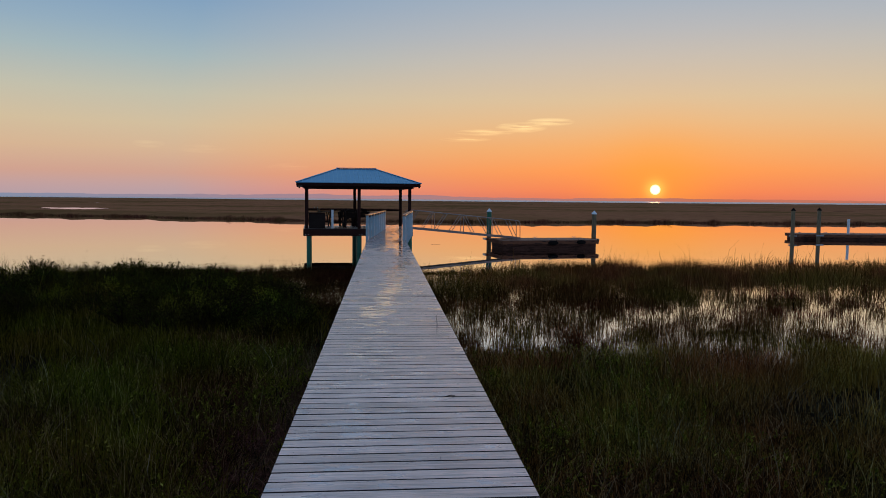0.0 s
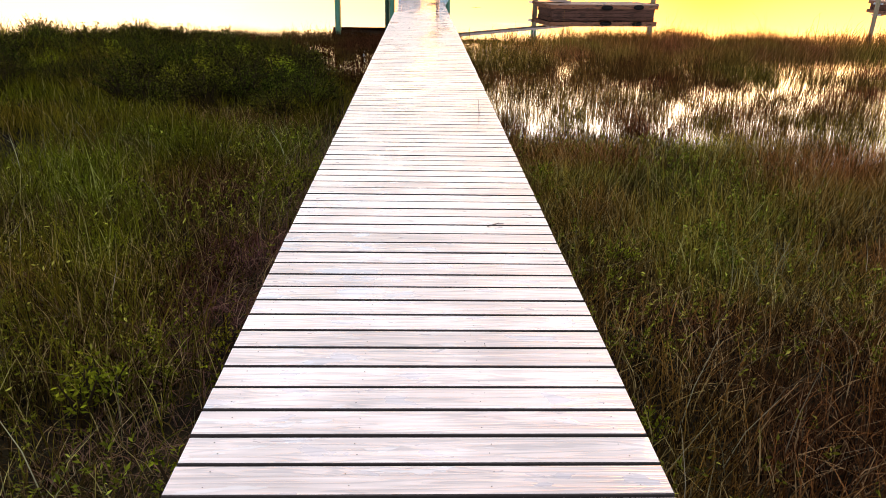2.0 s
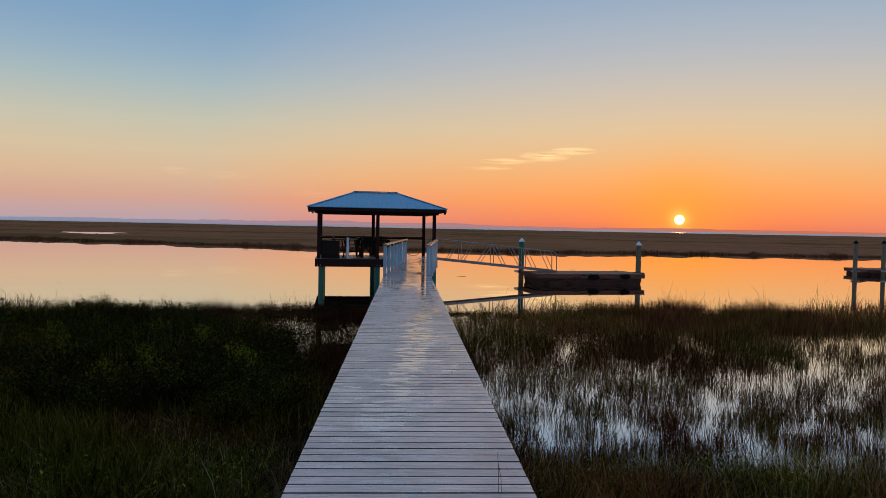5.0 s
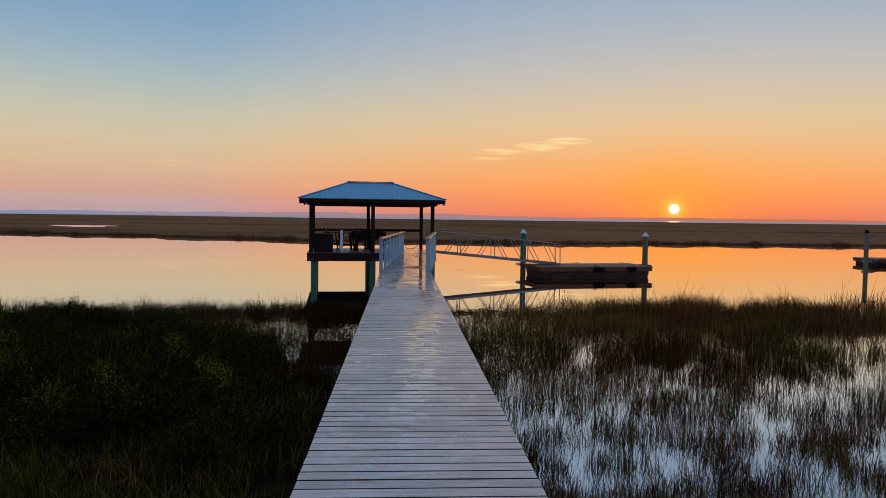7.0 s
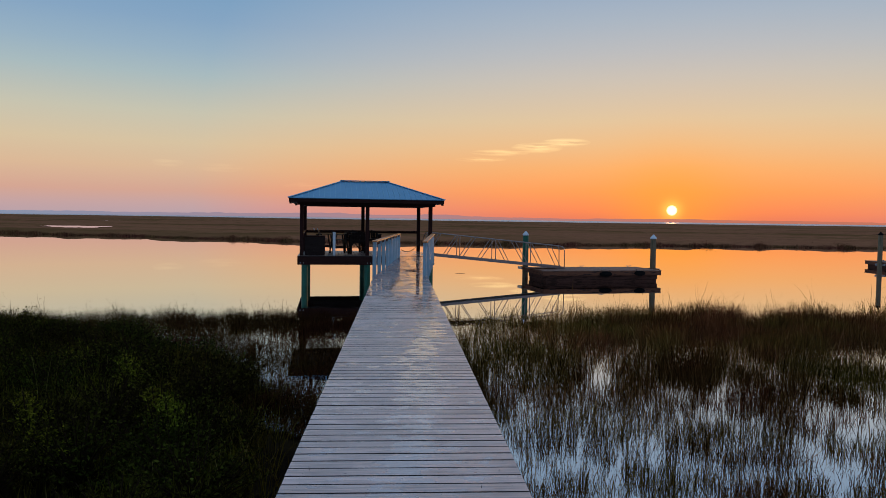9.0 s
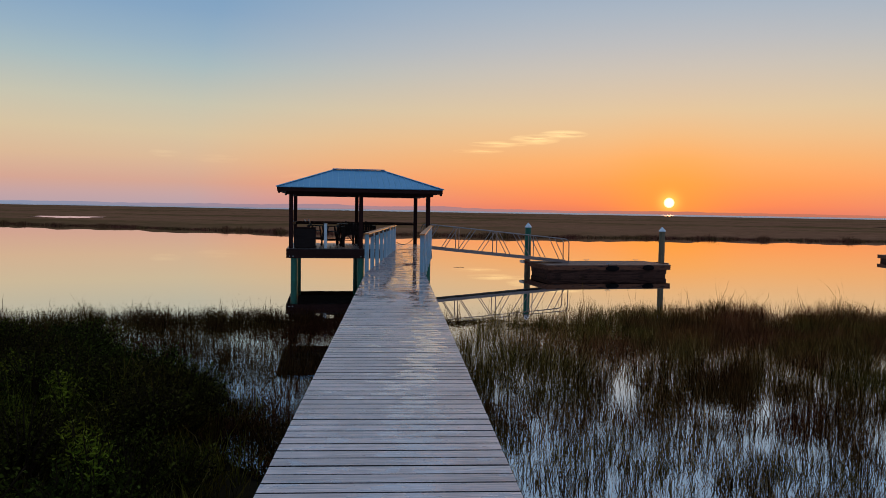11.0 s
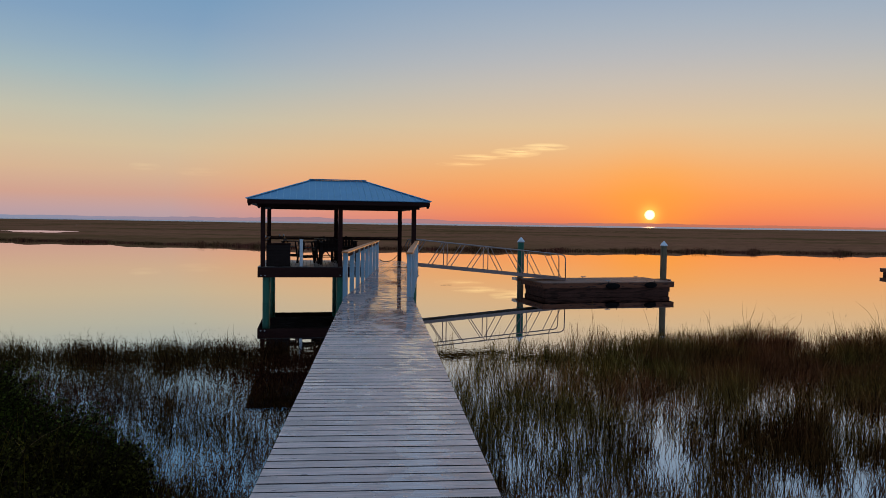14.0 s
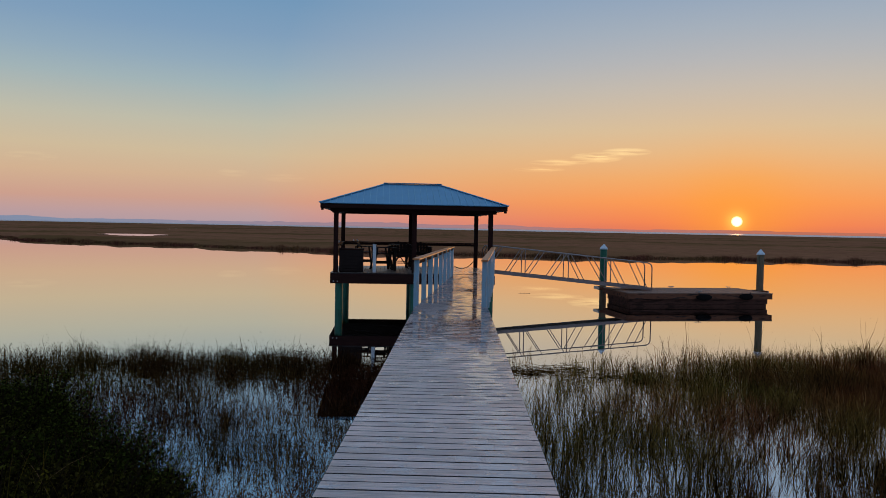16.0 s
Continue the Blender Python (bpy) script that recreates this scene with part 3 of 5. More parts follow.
def far_shore():
    """Woods on the far shore, many hundreds of metres past the marsh; haze and dawn tint are in their glow."""
    xs = np.arange(-3400, 3400, 14.0)
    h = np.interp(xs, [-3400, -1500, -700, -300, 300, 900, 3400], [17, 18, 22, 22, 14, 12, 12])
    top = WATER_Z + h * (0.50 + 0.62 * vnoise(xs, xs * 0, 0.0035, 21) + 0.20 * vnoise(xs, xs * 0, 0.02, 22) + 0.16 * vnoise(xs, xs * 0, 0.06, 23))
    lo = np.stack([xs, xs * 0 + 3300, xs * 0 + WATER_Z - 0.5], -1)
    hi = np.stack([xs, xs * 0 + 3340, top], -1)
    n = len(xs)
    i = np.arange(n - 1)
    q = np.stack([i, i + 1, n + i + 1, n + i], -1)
    return mesh_from("backdrop", np.concatenate([lo, hi]), q, glow_material("painted_haze_woods", srgb(132, 143, 168), srgb(192, 116, 94)), np.full(n - 1, 4))


M_SOUND = material("rippled_open_water", (0.75, 0.63, 0.60), 0.5, metal=1.0, vary=0.05, scale=0.01, bump=0.0, coords="Position")
sx = np.concatenate([-np.geomspace(4000, 100, 24), np.linspace(-80, 80, 5), np.geomspace(100, 4000, 24)])
sy = np.geomspace(670, 3295, 34)
tagged(sheet("water", sx, sy, lambda X, Y: WATER_Z + 0.03 - 3.0 * (Y < far_bank(X) + 640), M_SOUND), "pale rippled open water beyond the far marsh", "water", kind="structure")
tagged(far_shore(), "far shore woods with painted haze, glowing below the dawn sky", "far shore", kind="structure")

# ---- boardwalk ----
W, PITCH, GAP = 1.524, 0.1445, 0.0128
BEND_Y = 25.15
boardwalk = tagged(empty("boardwalk"), "long straight wet plank boardwalk over the marsh", "boardwalk", kind="structure")
TURN = radians(-3.9)
landing = tagged(empty("landing", Matrix.Translation((-0.05, BEND_Y, 0)) @ Matrix.Rotation(TURN, 4, "Z")), "railed wet plank approach to the pavilion", "boardwalk", kind="structure")
LAND_L, LAND_W = 10.45, 1.36


def plank_mesh(name, w):
    bm = bmesh.new()
    box(bm, (-w / 2, -(PITCH - GAP) / 2, -0.036), (w / 2, (PITCH - GAP) / 2, 0), 0.0028)
    me = bpy.data.meshes.new(name)
    bm.normal_update()
    bm.to_mesh(me)
    bm.free()
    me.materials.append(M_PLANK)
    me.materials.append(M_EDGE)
    # plank sides are coloured dark for the shade in the gaps
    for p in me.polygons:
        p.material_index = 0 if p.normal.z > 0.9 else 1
    return me


def timber(name, a, b, w, h, mat, parent, label=""):
    bm = bmesh.new()
    bar(bm, a, b, w, h)
    return part(name, bm, mat, parent, label)


for x in (-0.66, -0.22, 0.22, 0.66):
    timber("joist", (x, -6.0, -0.145), (x, BEND_Y, -0.145), 0.04, 0.2, M_JOIST, boardwalk)
    timber("joist", (x * 0.86, 0.1, -0.145), (x * 0.86, LAND_L, -0.145), 0.04, 0.2, M_JOIST, landing)
for y in np.arange(-4.5, 25.5, 3.05):
    for x in (-0.58, 0.58):
        bm = bmesh.new()
        rod(bm, (x, y, -3.2), (x, y, -0.25), 0.11, 12)
        part("pile", bm, M_PILE, boardwalk, smooth=False)

# ---- railings of the landing ----
def railing(side):
    rail = tagged(empty("railing", landing.matrix_world.copy()), "white painted post railing with a weathered flat timber cap", "railing", group="landing railings")
    x = side * (LAND_W / 2 + 0.045)
    for k in range(8):
        y = 0.2 + k * 1.44
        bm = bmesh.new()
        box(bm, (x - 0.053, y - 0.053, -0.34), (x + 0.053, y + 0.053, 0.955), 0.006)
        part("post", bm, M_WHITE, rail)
    bm = bmesh.new()
    box(bm, (x - 0.02, 0.15, 0.86), (x + 0.02, LAND_L - 0.08, 0.953), 0.004)
    part("top_rail", bm, M_BROWN_H, rail, "dark board under the cap")
    bm = bmesh.new()
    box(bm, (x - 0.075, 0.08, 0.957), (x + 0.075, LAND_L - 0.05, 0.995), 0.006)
    part("cap", bm, M_CAP, rail, "weathered flat cap with sunrise orange in its colour")
    return rail


railing(-1)
railing(1)

# ---- pavilion ----
THETA = radians(5.6)
PAV = Matrix.Translation((-4.19, 35.42, 0)) @ Matrix.Rotation(THETA, 4, "Z")
PW, PD_ = 5.5, 4.2


def pavilion():
    pav = tagged(empty("pavilion", PAV), "open dock pavilion with a blue-grey metal hip roof on brown posts", "pavilion")
    us, vs = (0.0, 2.77, PW), (0.0, PD_)
    for v in vs:
        for u in us:
            bm = bmesh.new()
            box(bm, (u - 0.08, v - 0.08, 0.0), (u + 0.08, v + 0.08, 2.16), 0.008)
            part("post", bm, M_BROWN, pav)
            bm = bmesh.new()
            pu = u + (0.13 if u == 0 else 0.0)
            rod(bm, (pu, v, -3.4), (pu, v, -0.2), 0.135, 16)
            part("piling", bm, M_GREEN, pav, "green wrapped round pile", smooth=False)
    lo_u, hi_u, lo_v, hi_v = -0.17, PW + 0.16, -0.2, PD_ + 0.2
    for name, a, b in (("front_fascia", (lo_u, lo_v, -0.205), (hi_u, lo_v, -0.205)), ("back_fascia", (lo_u, hi_v, -0.205), (hi_u, hi_v, -0.205)),
                       ("side_fascia", (lo_u + 0.02, lo_v, -0.205), (lo_u + 0.02, hi_v, -0.205)), ("side_fascia", (hi_u - 0.02, lo_v, -0.205), (hi_u - 0.02, hi_v, -0.205))):
        timber(name, a, b, 0.045, 0.34, M_BROWN_H, pav)
    # floor boards across the depth
    n = int((hi_u - lo_u) / PITCH)
    bm = bmesh.new()
    box(bm, (-(PITCH - 0.002) / 2, lo_v - 0.03, -0.036), ((PITCH - 0.002) / 2, hi_v + 0.03, 0.0), 0.005)
    first = part("floor_board", bm, M_FLOOR, pav)
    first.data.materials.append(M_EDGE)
    # sides and underside coloured dark for the shade below the floor
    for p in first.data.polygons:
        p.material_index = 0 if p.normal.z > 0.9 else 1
    for k in range(9):
        v = lo_v + 0.3 + k * (hi_v - lo_v - 0.6) / 8
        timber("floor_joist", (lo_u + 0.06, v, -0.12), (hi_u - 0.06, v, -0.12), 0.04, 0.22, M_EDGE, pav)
    first.location = (lo_u + PITCH / 2, 0, 0.004)
    wet = first.data.copy()
    wet.materials[0] = M_PLANK
    for k in range(1, n):
        ob = new("floor_board", wet if lo_u + k * PITCH > 3.95 else first.data)
        ob.parent = pav
        ob.location = (lo_u + PITCH / 2 + k * PITCH, 0, 0.004)
    # beams on the posts
    for v in vs:
        timber("beam", (-0.2, v, 2.235), (PW + 0.2, v, 2.235), 0.14, 0.17, M_BROWN_H, pav)
    for u in (0, PW):
        timber("beam", (u, 0, 2.235), (u, PD_, 2.235), 0.14, 0.168, M_BROWN_H, pav)
    # rafters' tails and eave board
    e0u, e1u, e0v, e1v, ez = -0.5, PW + 0.5, -0.5, PD_ + 0.5, 2.40
    for a, b in (((e0u, e0v), (e1u, e0v)), ((e0u, e1v), (e1u, e1v)), ((e0u, e0v), (e0u, e1v)), ((e1u, e0v), (e1u, e1v))):
        timber("eave_board", (*a, ez - 0.06), (*b, ez - 0.06), 0.035, 0.15, M_BROWN_H, pav)
    for u in (e0u + 0.05, e1u - 0.05):
        for v in (e0v + 0.05, e1v - 0.05):
            bm = bmesh.new()
            box(bm, (u - 0.045, v - 0.045, ez - 0.21), (u + 0.045, v + 0.045, ez - 0.135), 0.008)
            part("corner_block", bm, M_BROWN_H, pav)
    bm = bmesh.new()
    box(bm, (e0u + 0.02, e0v + 0.02, ez - 0.12), (e1u - 0.02, e1v - 0.02, ez - 0.10))
    part("soffit", bm, M_BROWN_H, pav)
    # roof of four ribbed slopes
    c0, c1, c2, c3 = (Vector(p) for p in ((e0u - .04, e0v - .04, ez + .02), (e1u + .04, e0v - .04, ez + .02), (e1u + .04, e1v + .04, ez + .02), (e0u - .04, e1v + .04, ez + .02)))
    mid, rz = PD_ / 2, 3.27
    r0, r1 = Vector((PW / 2 - 1.0, mid, rz)), Vector((PW / 2 + 1.0, mid, rz))
    for quad in ((c0, c1, r1, r0), (c1, c2, r1), (c2, c3, r0, r1), (c3, c0, r0)):
        bm = bmesh.new()
        f = bm.faces.new([bm.verts.new(p) for p in quad])
        bm.normal_update()
        up = f.normal.copy()
        g = bmesh.ops.extrude_face_region(bm, geom=[f])
        bmesh.ops.translate(bm, vec=up * 0.02, verts=[v for v in g["geom"] if isinstance(v, bmesh.types.BMVert)])
        panel = part("roof_panel", bm, M_ROOF, pav)
        # ribs run up the slope from the eave to the ridge or hip
        a, b = quad[0], quad[1]
        along = (b - a).normalized()
        rise = up.cross(along).normalized()
        if rise.z < 0:
            rise = -rise
        length, tops = (b - a).length, quad[2:]
        k = 0.115
        while k < length - 0.05:
            p = a + along * k
            if len(tops) == 2:
                t1, t0 = tops
                s0, s1 = (t0 - a).dot(along), (t1 - a).dot(along)
                reach = (t0 - a).dot(rise)
                run = reach * (k / s0 if k < s0 else 1 if k <= s1 else (length - k) / (length - s1))
            else:
                s0 = (tops[0] - a).dot(along)
                reach = (tops[0] - a).dot(rise)
                run = reach * (k / s0 if k < s0 else (length - k) / (length - s0))
            if run > 0.1:
                bm = bmesh.new()
                bar(bm, p + up * 0.028, p + rise * (run - 0.02) + up * 0.028, 0.022, 0.022, 0, up=up)
                part("rib", bm, M_RIB, panel)
            k += 0.229
    for a, b in ((c0, r0), (c1, r1), (c2, r1), (c3, r0)):
        timber("hip_cap", a + Vector((0, 0, .035)), b + Vector((0, 0, .035)), 0.12, 0.025, M_ROOF, pav)
    bm = bmesh.new()
    box(bm, (r0.x - 0.12, mid - 0.11, rz + 0.03), (r1.x + 0.12, mid + 0.11, rz + 0.06), 0.008)
    part("ridge_cap", bm, M_ROOF, pav)
    # railing on the sides that face the creek
    for a, b in (((0, PD_, 1.0), (PW, PD_, 1.0)), ((0, 0, 1.0), (0, PD_, 1.0))):
        timber("rail_cap", a, b, 0.14, 0.04, M_BROWN_H, pav)
        timber("top_rail", (a[0], a[1], .93), (b[0], b[1], .93), 0.04, 0.09, M_BROWN_H, pav)
    return pav


pavilion()

# ---- floats, piles, gangway ----
def round_pile(x, y, top, mat, label, cap):
    p = tagged(empty("mooring_pile", Matrix.Translation((x, y, 0))), label, "pile")
    bm = bmesh.new()
    rod(bm, (0, 0, -4), (0, 0, top), 0.15, 20, 0.14)
    part("shaft", bm, M_PILE, p, smooth=False)
    if mat is M_GREEN:
        bm = bmesh.new()
        rod(bm, (0, 0, -0.52), (0, 0, top), 0.156, 20, 0.148)
        part("sleeve", bm, M_GREEN, p, "green plastic wrap")
    bm = bmesh.new()
    rod(bm, (0, 0, top - 0.02), (0, 0, top + 0.16), 0.165, 20, 0.012)
    rod(bm, (0, 0, top - 0.07), (0, 0, top - 0.02), 0.165, 20)
    part("cap", bm, cap, p, "pointed cap")
    return p


round_pile(6.40, 41.1, 0.92, M_GREEN, "timber mooring pile wrapped green above, with a white cap", M_PVC)
round_pile(12.95, 40.76, 0.83, M_PILE, "weathered timber mooring pile with a pointed white cap", M_PVC)
round_pile(30.8, 49.0, 1.04, M_PILE, "weathered timber mooring pile with a pointed dark cap", M_BLACK)
round_pile(33.53, 50.05, 1.06, M_PILE, "weathered timber mooring pile with a pointed dark cap", M_BLACK)


def floating_dock(m, length, depth, top):
    f = tagged(empty("floating_dock", m), "low timber floating dock with layered side boards on the creek", "floating dock")
    n = int(length / 0.146)
    bm = bmesh.new()
    box(bm, (-0.07, -0.03, -0.036), (0.07, depth + 0.03, 0), 0.004)
    first = part("deck_board", bm, M_FLOATDECK, f)
    for k in range(n):
        ob = first if k == 0 else new("deck_board", first.data)
        ob.parent = f
        ob.location = ((k + 0.5) * length / n, 0, top)
    bm = bmesh.new()
    box(bm, (0.24, 0.24, top - 0.72), (length - 0.24, depth - 0.24, top - 0.05), 0.02)
    part("float_drum", bm, M_BLACK, f, "black plastic float below the boards")
    for y in (0, depth):
        for z0, z1, o, mt in ((-0.24, -0.038, 0.0, M_FLOATSIDE), (-0.45, -0.25, 0.13, M_FLOATSKIRT), (-0.66, -0.46, 0.16, M_FLOATSKIRT)):
            s = 1 if y == 0 else -1
            timber("side_board", (0.02 + o, y + s * o, top + (z0 + z1) / 2), (length - 0.02 - o, y + s * o, top + (z0 + z1) / 2), 0.05, z1 - z0, mt, f)
    for x in (0, length):
        for z0, z1, o, mt in ((-0.24, -0.038, 0.0, M_FLOATSIDE), (-0.45, -0.25, 0.13, M_FLOATSKIRT), (-0.66, -0.46, 0.16, M_FLOATSKIRT)):
            s = 1 if x == 0 else -1
            timber("end_board", (x + s * (o + 0.02), 0.03 + o, top + (z0 + z1) / 2), (x + s * (o + 0.02), depth - 0.03 - o, top + (z0 + z1) / 2), 0.05, (z1 - z0) - 0.004, mt, f)
    return f


floating_dock(Matrix.Translation((6.75, 38.1, 0)) @ Matrix.Rotation(radians(10), 4, "Z"), 6.15, 2.5, -0.74)
floating_dock(Matrix.Translation((32.4, 50.6, 0)) @ Matrix.Rotation(radians(-4), 4, "Z"), 12.0, 2.5, -0.87)


def gangway():
    a, b = Vector((1.42, 38.75, -0.07)), Vector((8.05, 39.40, -0.69))
    d = b - a
    ang = math.atan2(d.y, d.x)
    L_ = math.hypot(d.x, d.y)
    g = tagged(empty("gangway", Matrix.Translation(a) @ Matrix.Rotation(ang, 4, "Z")), "aluminium truss gangway sloping down to the floating dock", "gangway")
    drop = d.z / L_
    H = 1.05

    def P(s, w, h):
        return (s, w, drop * s + h)
    for w in (0.0, 0.82):
        bm = bmesh.new()
        bar(bm, P(-0.05, w, 0), P(L_, w, 0), 0.05, 0.12)
        part("bottom_chord", bm, M_ALU, g)
        bm = bmesh.new()
        pts = [P(-0.15, w, 0.15), P(-0.22, w, H - 0.25), P(-0.12, w, H - 0.05), P(0.1, w, H)] + [P(0.1 + k * (L_ - 0.3) / 8, w, H) for k in range(1, 9)] + [P(L_ - 0.08, w, H - 0.05), P(L_ - 0.03, w, H - 0.16), P(L_ - 0.02, w, 0.05)]
        pipe(bm, pts, 0.024)
        part("hand_rail", bm, M_ALU, g, smooth=True)
        for s in (1.42, 3.18, 4.92):
            bm = bmesh.new()
            rod(bm, P(s, w, 0.03), P(s, w, H), 0.02, 8)
            part("upright", bm, M_ALU, g)
        for s0, s1 in ((-0.1, 0.5), (0.75, 1.38), (1.55, 2.2), (2.45, 3.1), (3.85, 3.28), (4.79, 4.14), (5.54, 4.97), (6.45, 5.92)):
            bm = bmesh.new()
            rod(bm, P(s0, w, 0.03), P(s1, w, H), 0.017, 8)
            part("brace", bm, M_ALU, g)
    bm = bmesh.new()
    for k in range(44):
        s = 0.05 + k * 0.15
        box(bm, (s, 0.03, drop * s - 0.02), (s + 0.14, 0.79, drop * s + 0.012), 0.003)
    # dark timber colour stands for the shadow under the gangway
    part("deck", bm, M_JOIST, g, "ribbed decking, darkened for the shadow of its underside")
    return g


gangway()


# ---- in the pavilion ----
FLOOR = 0.005


def tall_chair(u, v, turn):
    """A broad bar-height garden chair: slatted seat with an apron, fan back with rounded tips, wide arms, splayed legs and a foot rest."""
    ch = tagged(empty("bar_chair"), "dark slatted bar-height garden chair with a fan back", "chair", group="chairs in the pavilion")
    for k in range(5):
        bm = bmesh.new()
        box(bm, (-0.31, -0.22 + k * 0.095, 0.66), (0.31, -0.135 + k * 0.095, 0.685), 0.006)
        part("seat_slat", bm, M_FURN, ch)
    for y in (-0.235, 0.265):
        bm = bmesh.new()
        box(bm, (-0.30, y - 0.012, 0.54), (0.30, y + 0.012, 0.658), 0.004)
        part("apron", bm, M_FURN, ch)
    for k in range(5):
        x, top = (k - 2) * 0.112, 1.12 - 0.022 * (k - 2) ** 2
        bm = bmesh.new()
        lean = Matrix.Translation((0, -0.2, 0.69)) @ Matrix.Rotation(radians(14), 4, "X") @ Matrix.Rotation(radians((k - 2) * 2.6), 4, "Y")
        box(bm, (x - 0.052, -0.012, -0.06), (x + 0.052, 0.012, top - 0.72), 0.006, lean)
        bmesh.ops.create_cone(bm, cap_ends=True, segments=12, radius1=0.052, radius2=0.052, depth=0.022,
                              matrix=lean @ Matrix.Translation((x, 0, top - 0.72)) @ Matrix.Rotation(radians(90), 4, "X"))
        part("back_slat", bm, M_FURN, ch)
    bm = bmesh.new()
    box(bm, (-0.36, -0.33, 0.84), (0.36, -0.305, 0.90), 0.005)
    part("back_brace", bm, M_FURN, ch)
    for sx in (-1, 1):
        for y0, y1 in ((-0.36, -0.22), (0.34, 0.22)):
            bm = bmesh.new()
            bar(bm, (sx * 0.36, y0, 0.0), (sx * 0.34, y1, 0.895), 0.055, 0.10, 0.005, up=(1, 0, 0))
            part("leg", bm, M_FURN, ch)
        bm = bmesh.new()
        box(bm, (sx * 0.35 - 0.075, -0.34, 0.90), (sx * 0.35 + 0.075, 0.34, 0.926), 0.008)
        part("arm", bm, M_FURN, ch)
        bm = bmesh.new()
        bar(bm, (sx * 0.352, -0.29, 0.30), (sx * 0.352, 0.28, 0.30), 0.03, 0.08, 0.004)
        part("stretcher", bm, M_FURN, ch)
    bm = bmesh.new()
    bar(bm, (-0.34, 0.28, 0.28), (0.34, 0.28, 0.28), 0.09, 0.035, 0.004)
    part("foot_rest", bm, M_FURN, ch)
    ch.matrix_world = PAV @ Matrix.Translation((u, v, FLOOR)) @ Matrix.Rotation(radians(turn), 4, "Z") @ Matrix.Diagonal((1, 1, 0.93, 1))
    return ch


def bar_table(u, v):
    tb = tagged(empty("bar_table"), "dark slatted bar-height table with crossed legs", "table")
    for k in range(7):
        bm = bmesh.new()
        box(bm, (-0.46, -0.46 + k * 0.133, 0.93), (0.46, -0.338 + k * 0.133, 0.955), 0.005)
        part("top_slat", bm, M_FURN, tb)
    for y in (-0.32, 0.32):
        for a, b in ((-0.36, 0.30), (0.36, -0.30)):
            bm = bmesh.new()
            bar(bm, (a, y + (0.02 if a > 0 else -0.02), 0.0), (b, y + (0.02 if a > 0 else -0.02), 0.93), 0.035, 0.08, 0.004, up=(0, 1, 0))
            part("leg", bm, M_FURN, tb)
    bm = bmesh.new()
    bar(bm, (0, -0.32, 0.46), (0, 0.32, 0.46), 0.05, 0.06, 0.004)
    part("stretcher", bm, M_FURN, tb)
    tb.matrix_world = PAV @ Matrix.Translation((u, v, FLOOR))
    return tb


def storage_box(u, v):
    sb = tagged(empty("storage_box"), "dark brown slatted storage box with a worn lid", "storage box")
    bm = bmesh.new()
    box(bm, (0.01, 0.01, 0), (0.83, 0.55, 0.80), 0.01)
    part("body", bm, M_FURN, sb)
    for k in range(7):
        bm = bmesh.new()
        box(bm, (0.0, -0.012, 0.03 + k * 0.11), (0.84, 0.008, 0.13 + k * 0.11), 0.004)
        part("front_slat", bm, M_FURN, sb)
    bm = bmesh.new()
    box(bm, (-0.02, -0.03, 0.80), (0.87, 0.58, 0.845), 0.012)
    part("lid", bm, M_BROWN, sb, "worn dark brown lid")
    bm = bmesh.new()
    box(bm, (0.832, 0.0, 0.0), (0.855, 0.05, 0.80), 0.004)
    part("corner_board", bm, M_BROWN, sb)
    sb.matrix_world = PAV @ Matrix.Translation((u, v, FLOOR))
    return sb


storage_box(0.12, 0.02)
tall_chair(0.95, 2.95, -100)
tall_chair(1.60, 1.90, -78)
tall_chair(2.44, 1.62, 4)
tall_chair(3.20, 3.62, 184)
tall_chair(2.25, 3.72, 177)
bar_table(2.30, 2.70)
pedestal = tagged(empty("pedestal", PAV @ Matrix.Translation((1.36, 0.15, FLOOR))), "white square post standing on the pavilion floor", "post")
bm = bmesh.new()
box(bm, (-0.058, -0.058, 0), (0.058, 0.058, 0.98), 0.006)
part("shaft", bm, M_PVC, pedestal)
bm = bmesh.new()
box(bm, (-0.068, -0.068, 0.975), (0.068, 0.068, 1.0), 0.008)
part("cap", bm, M_PVC, pedestal)
for k, (u, v, tilt) in enumerate(((0.45, PD_, 22), (0.62, PD_, 22), (0.0, 1.6, 0))):
    holder = tagged(empty("rod_holder", PAV @ Matrix.Translation((u, v + 0.09, 1.0))), "pale plastic tube rod holder fixed to the railing", "rod holder", group="rod holders")
    bm = bmesh.new()
    t = math.tan(radians(-tilt)) * 0.2
    rod(bm, (-t * 0.5, 0, -0.12), (t * 0.5, 0, 0.10), 0.022, 10)
    part("tube", bm, M_PVC, holder)
    bm = bmesh.new()
    box(bm, (-0.03, -0.035, -0.09), (0.03, -0.018, -0.03), 0.003)
    part("bracket", bm, M_STEEL, holder)
for u in (0.02, 2.84, 5.58):
    for du in (-0.07, 0.07):
        bolt = tagged(empty("bolt", PAV @ Matrix.Translation((u + du, -0.228, -0.30))), "galvanised bolt head on the platform edge", "bolt", group="platform bolts")
        bm = bmesh.new()
        rod(bm, (0, 0.004, 0), (0, -0.012, 0), 0.014, 6)
        part("head", bm, M_STEEL, bolt)
        bm = bmesh.new()
        rod(bm, (0, 0.006, 0), (0, -0.002, 0), 0.024, 12)
        part("washer", bm, M_STEEL, bolt)


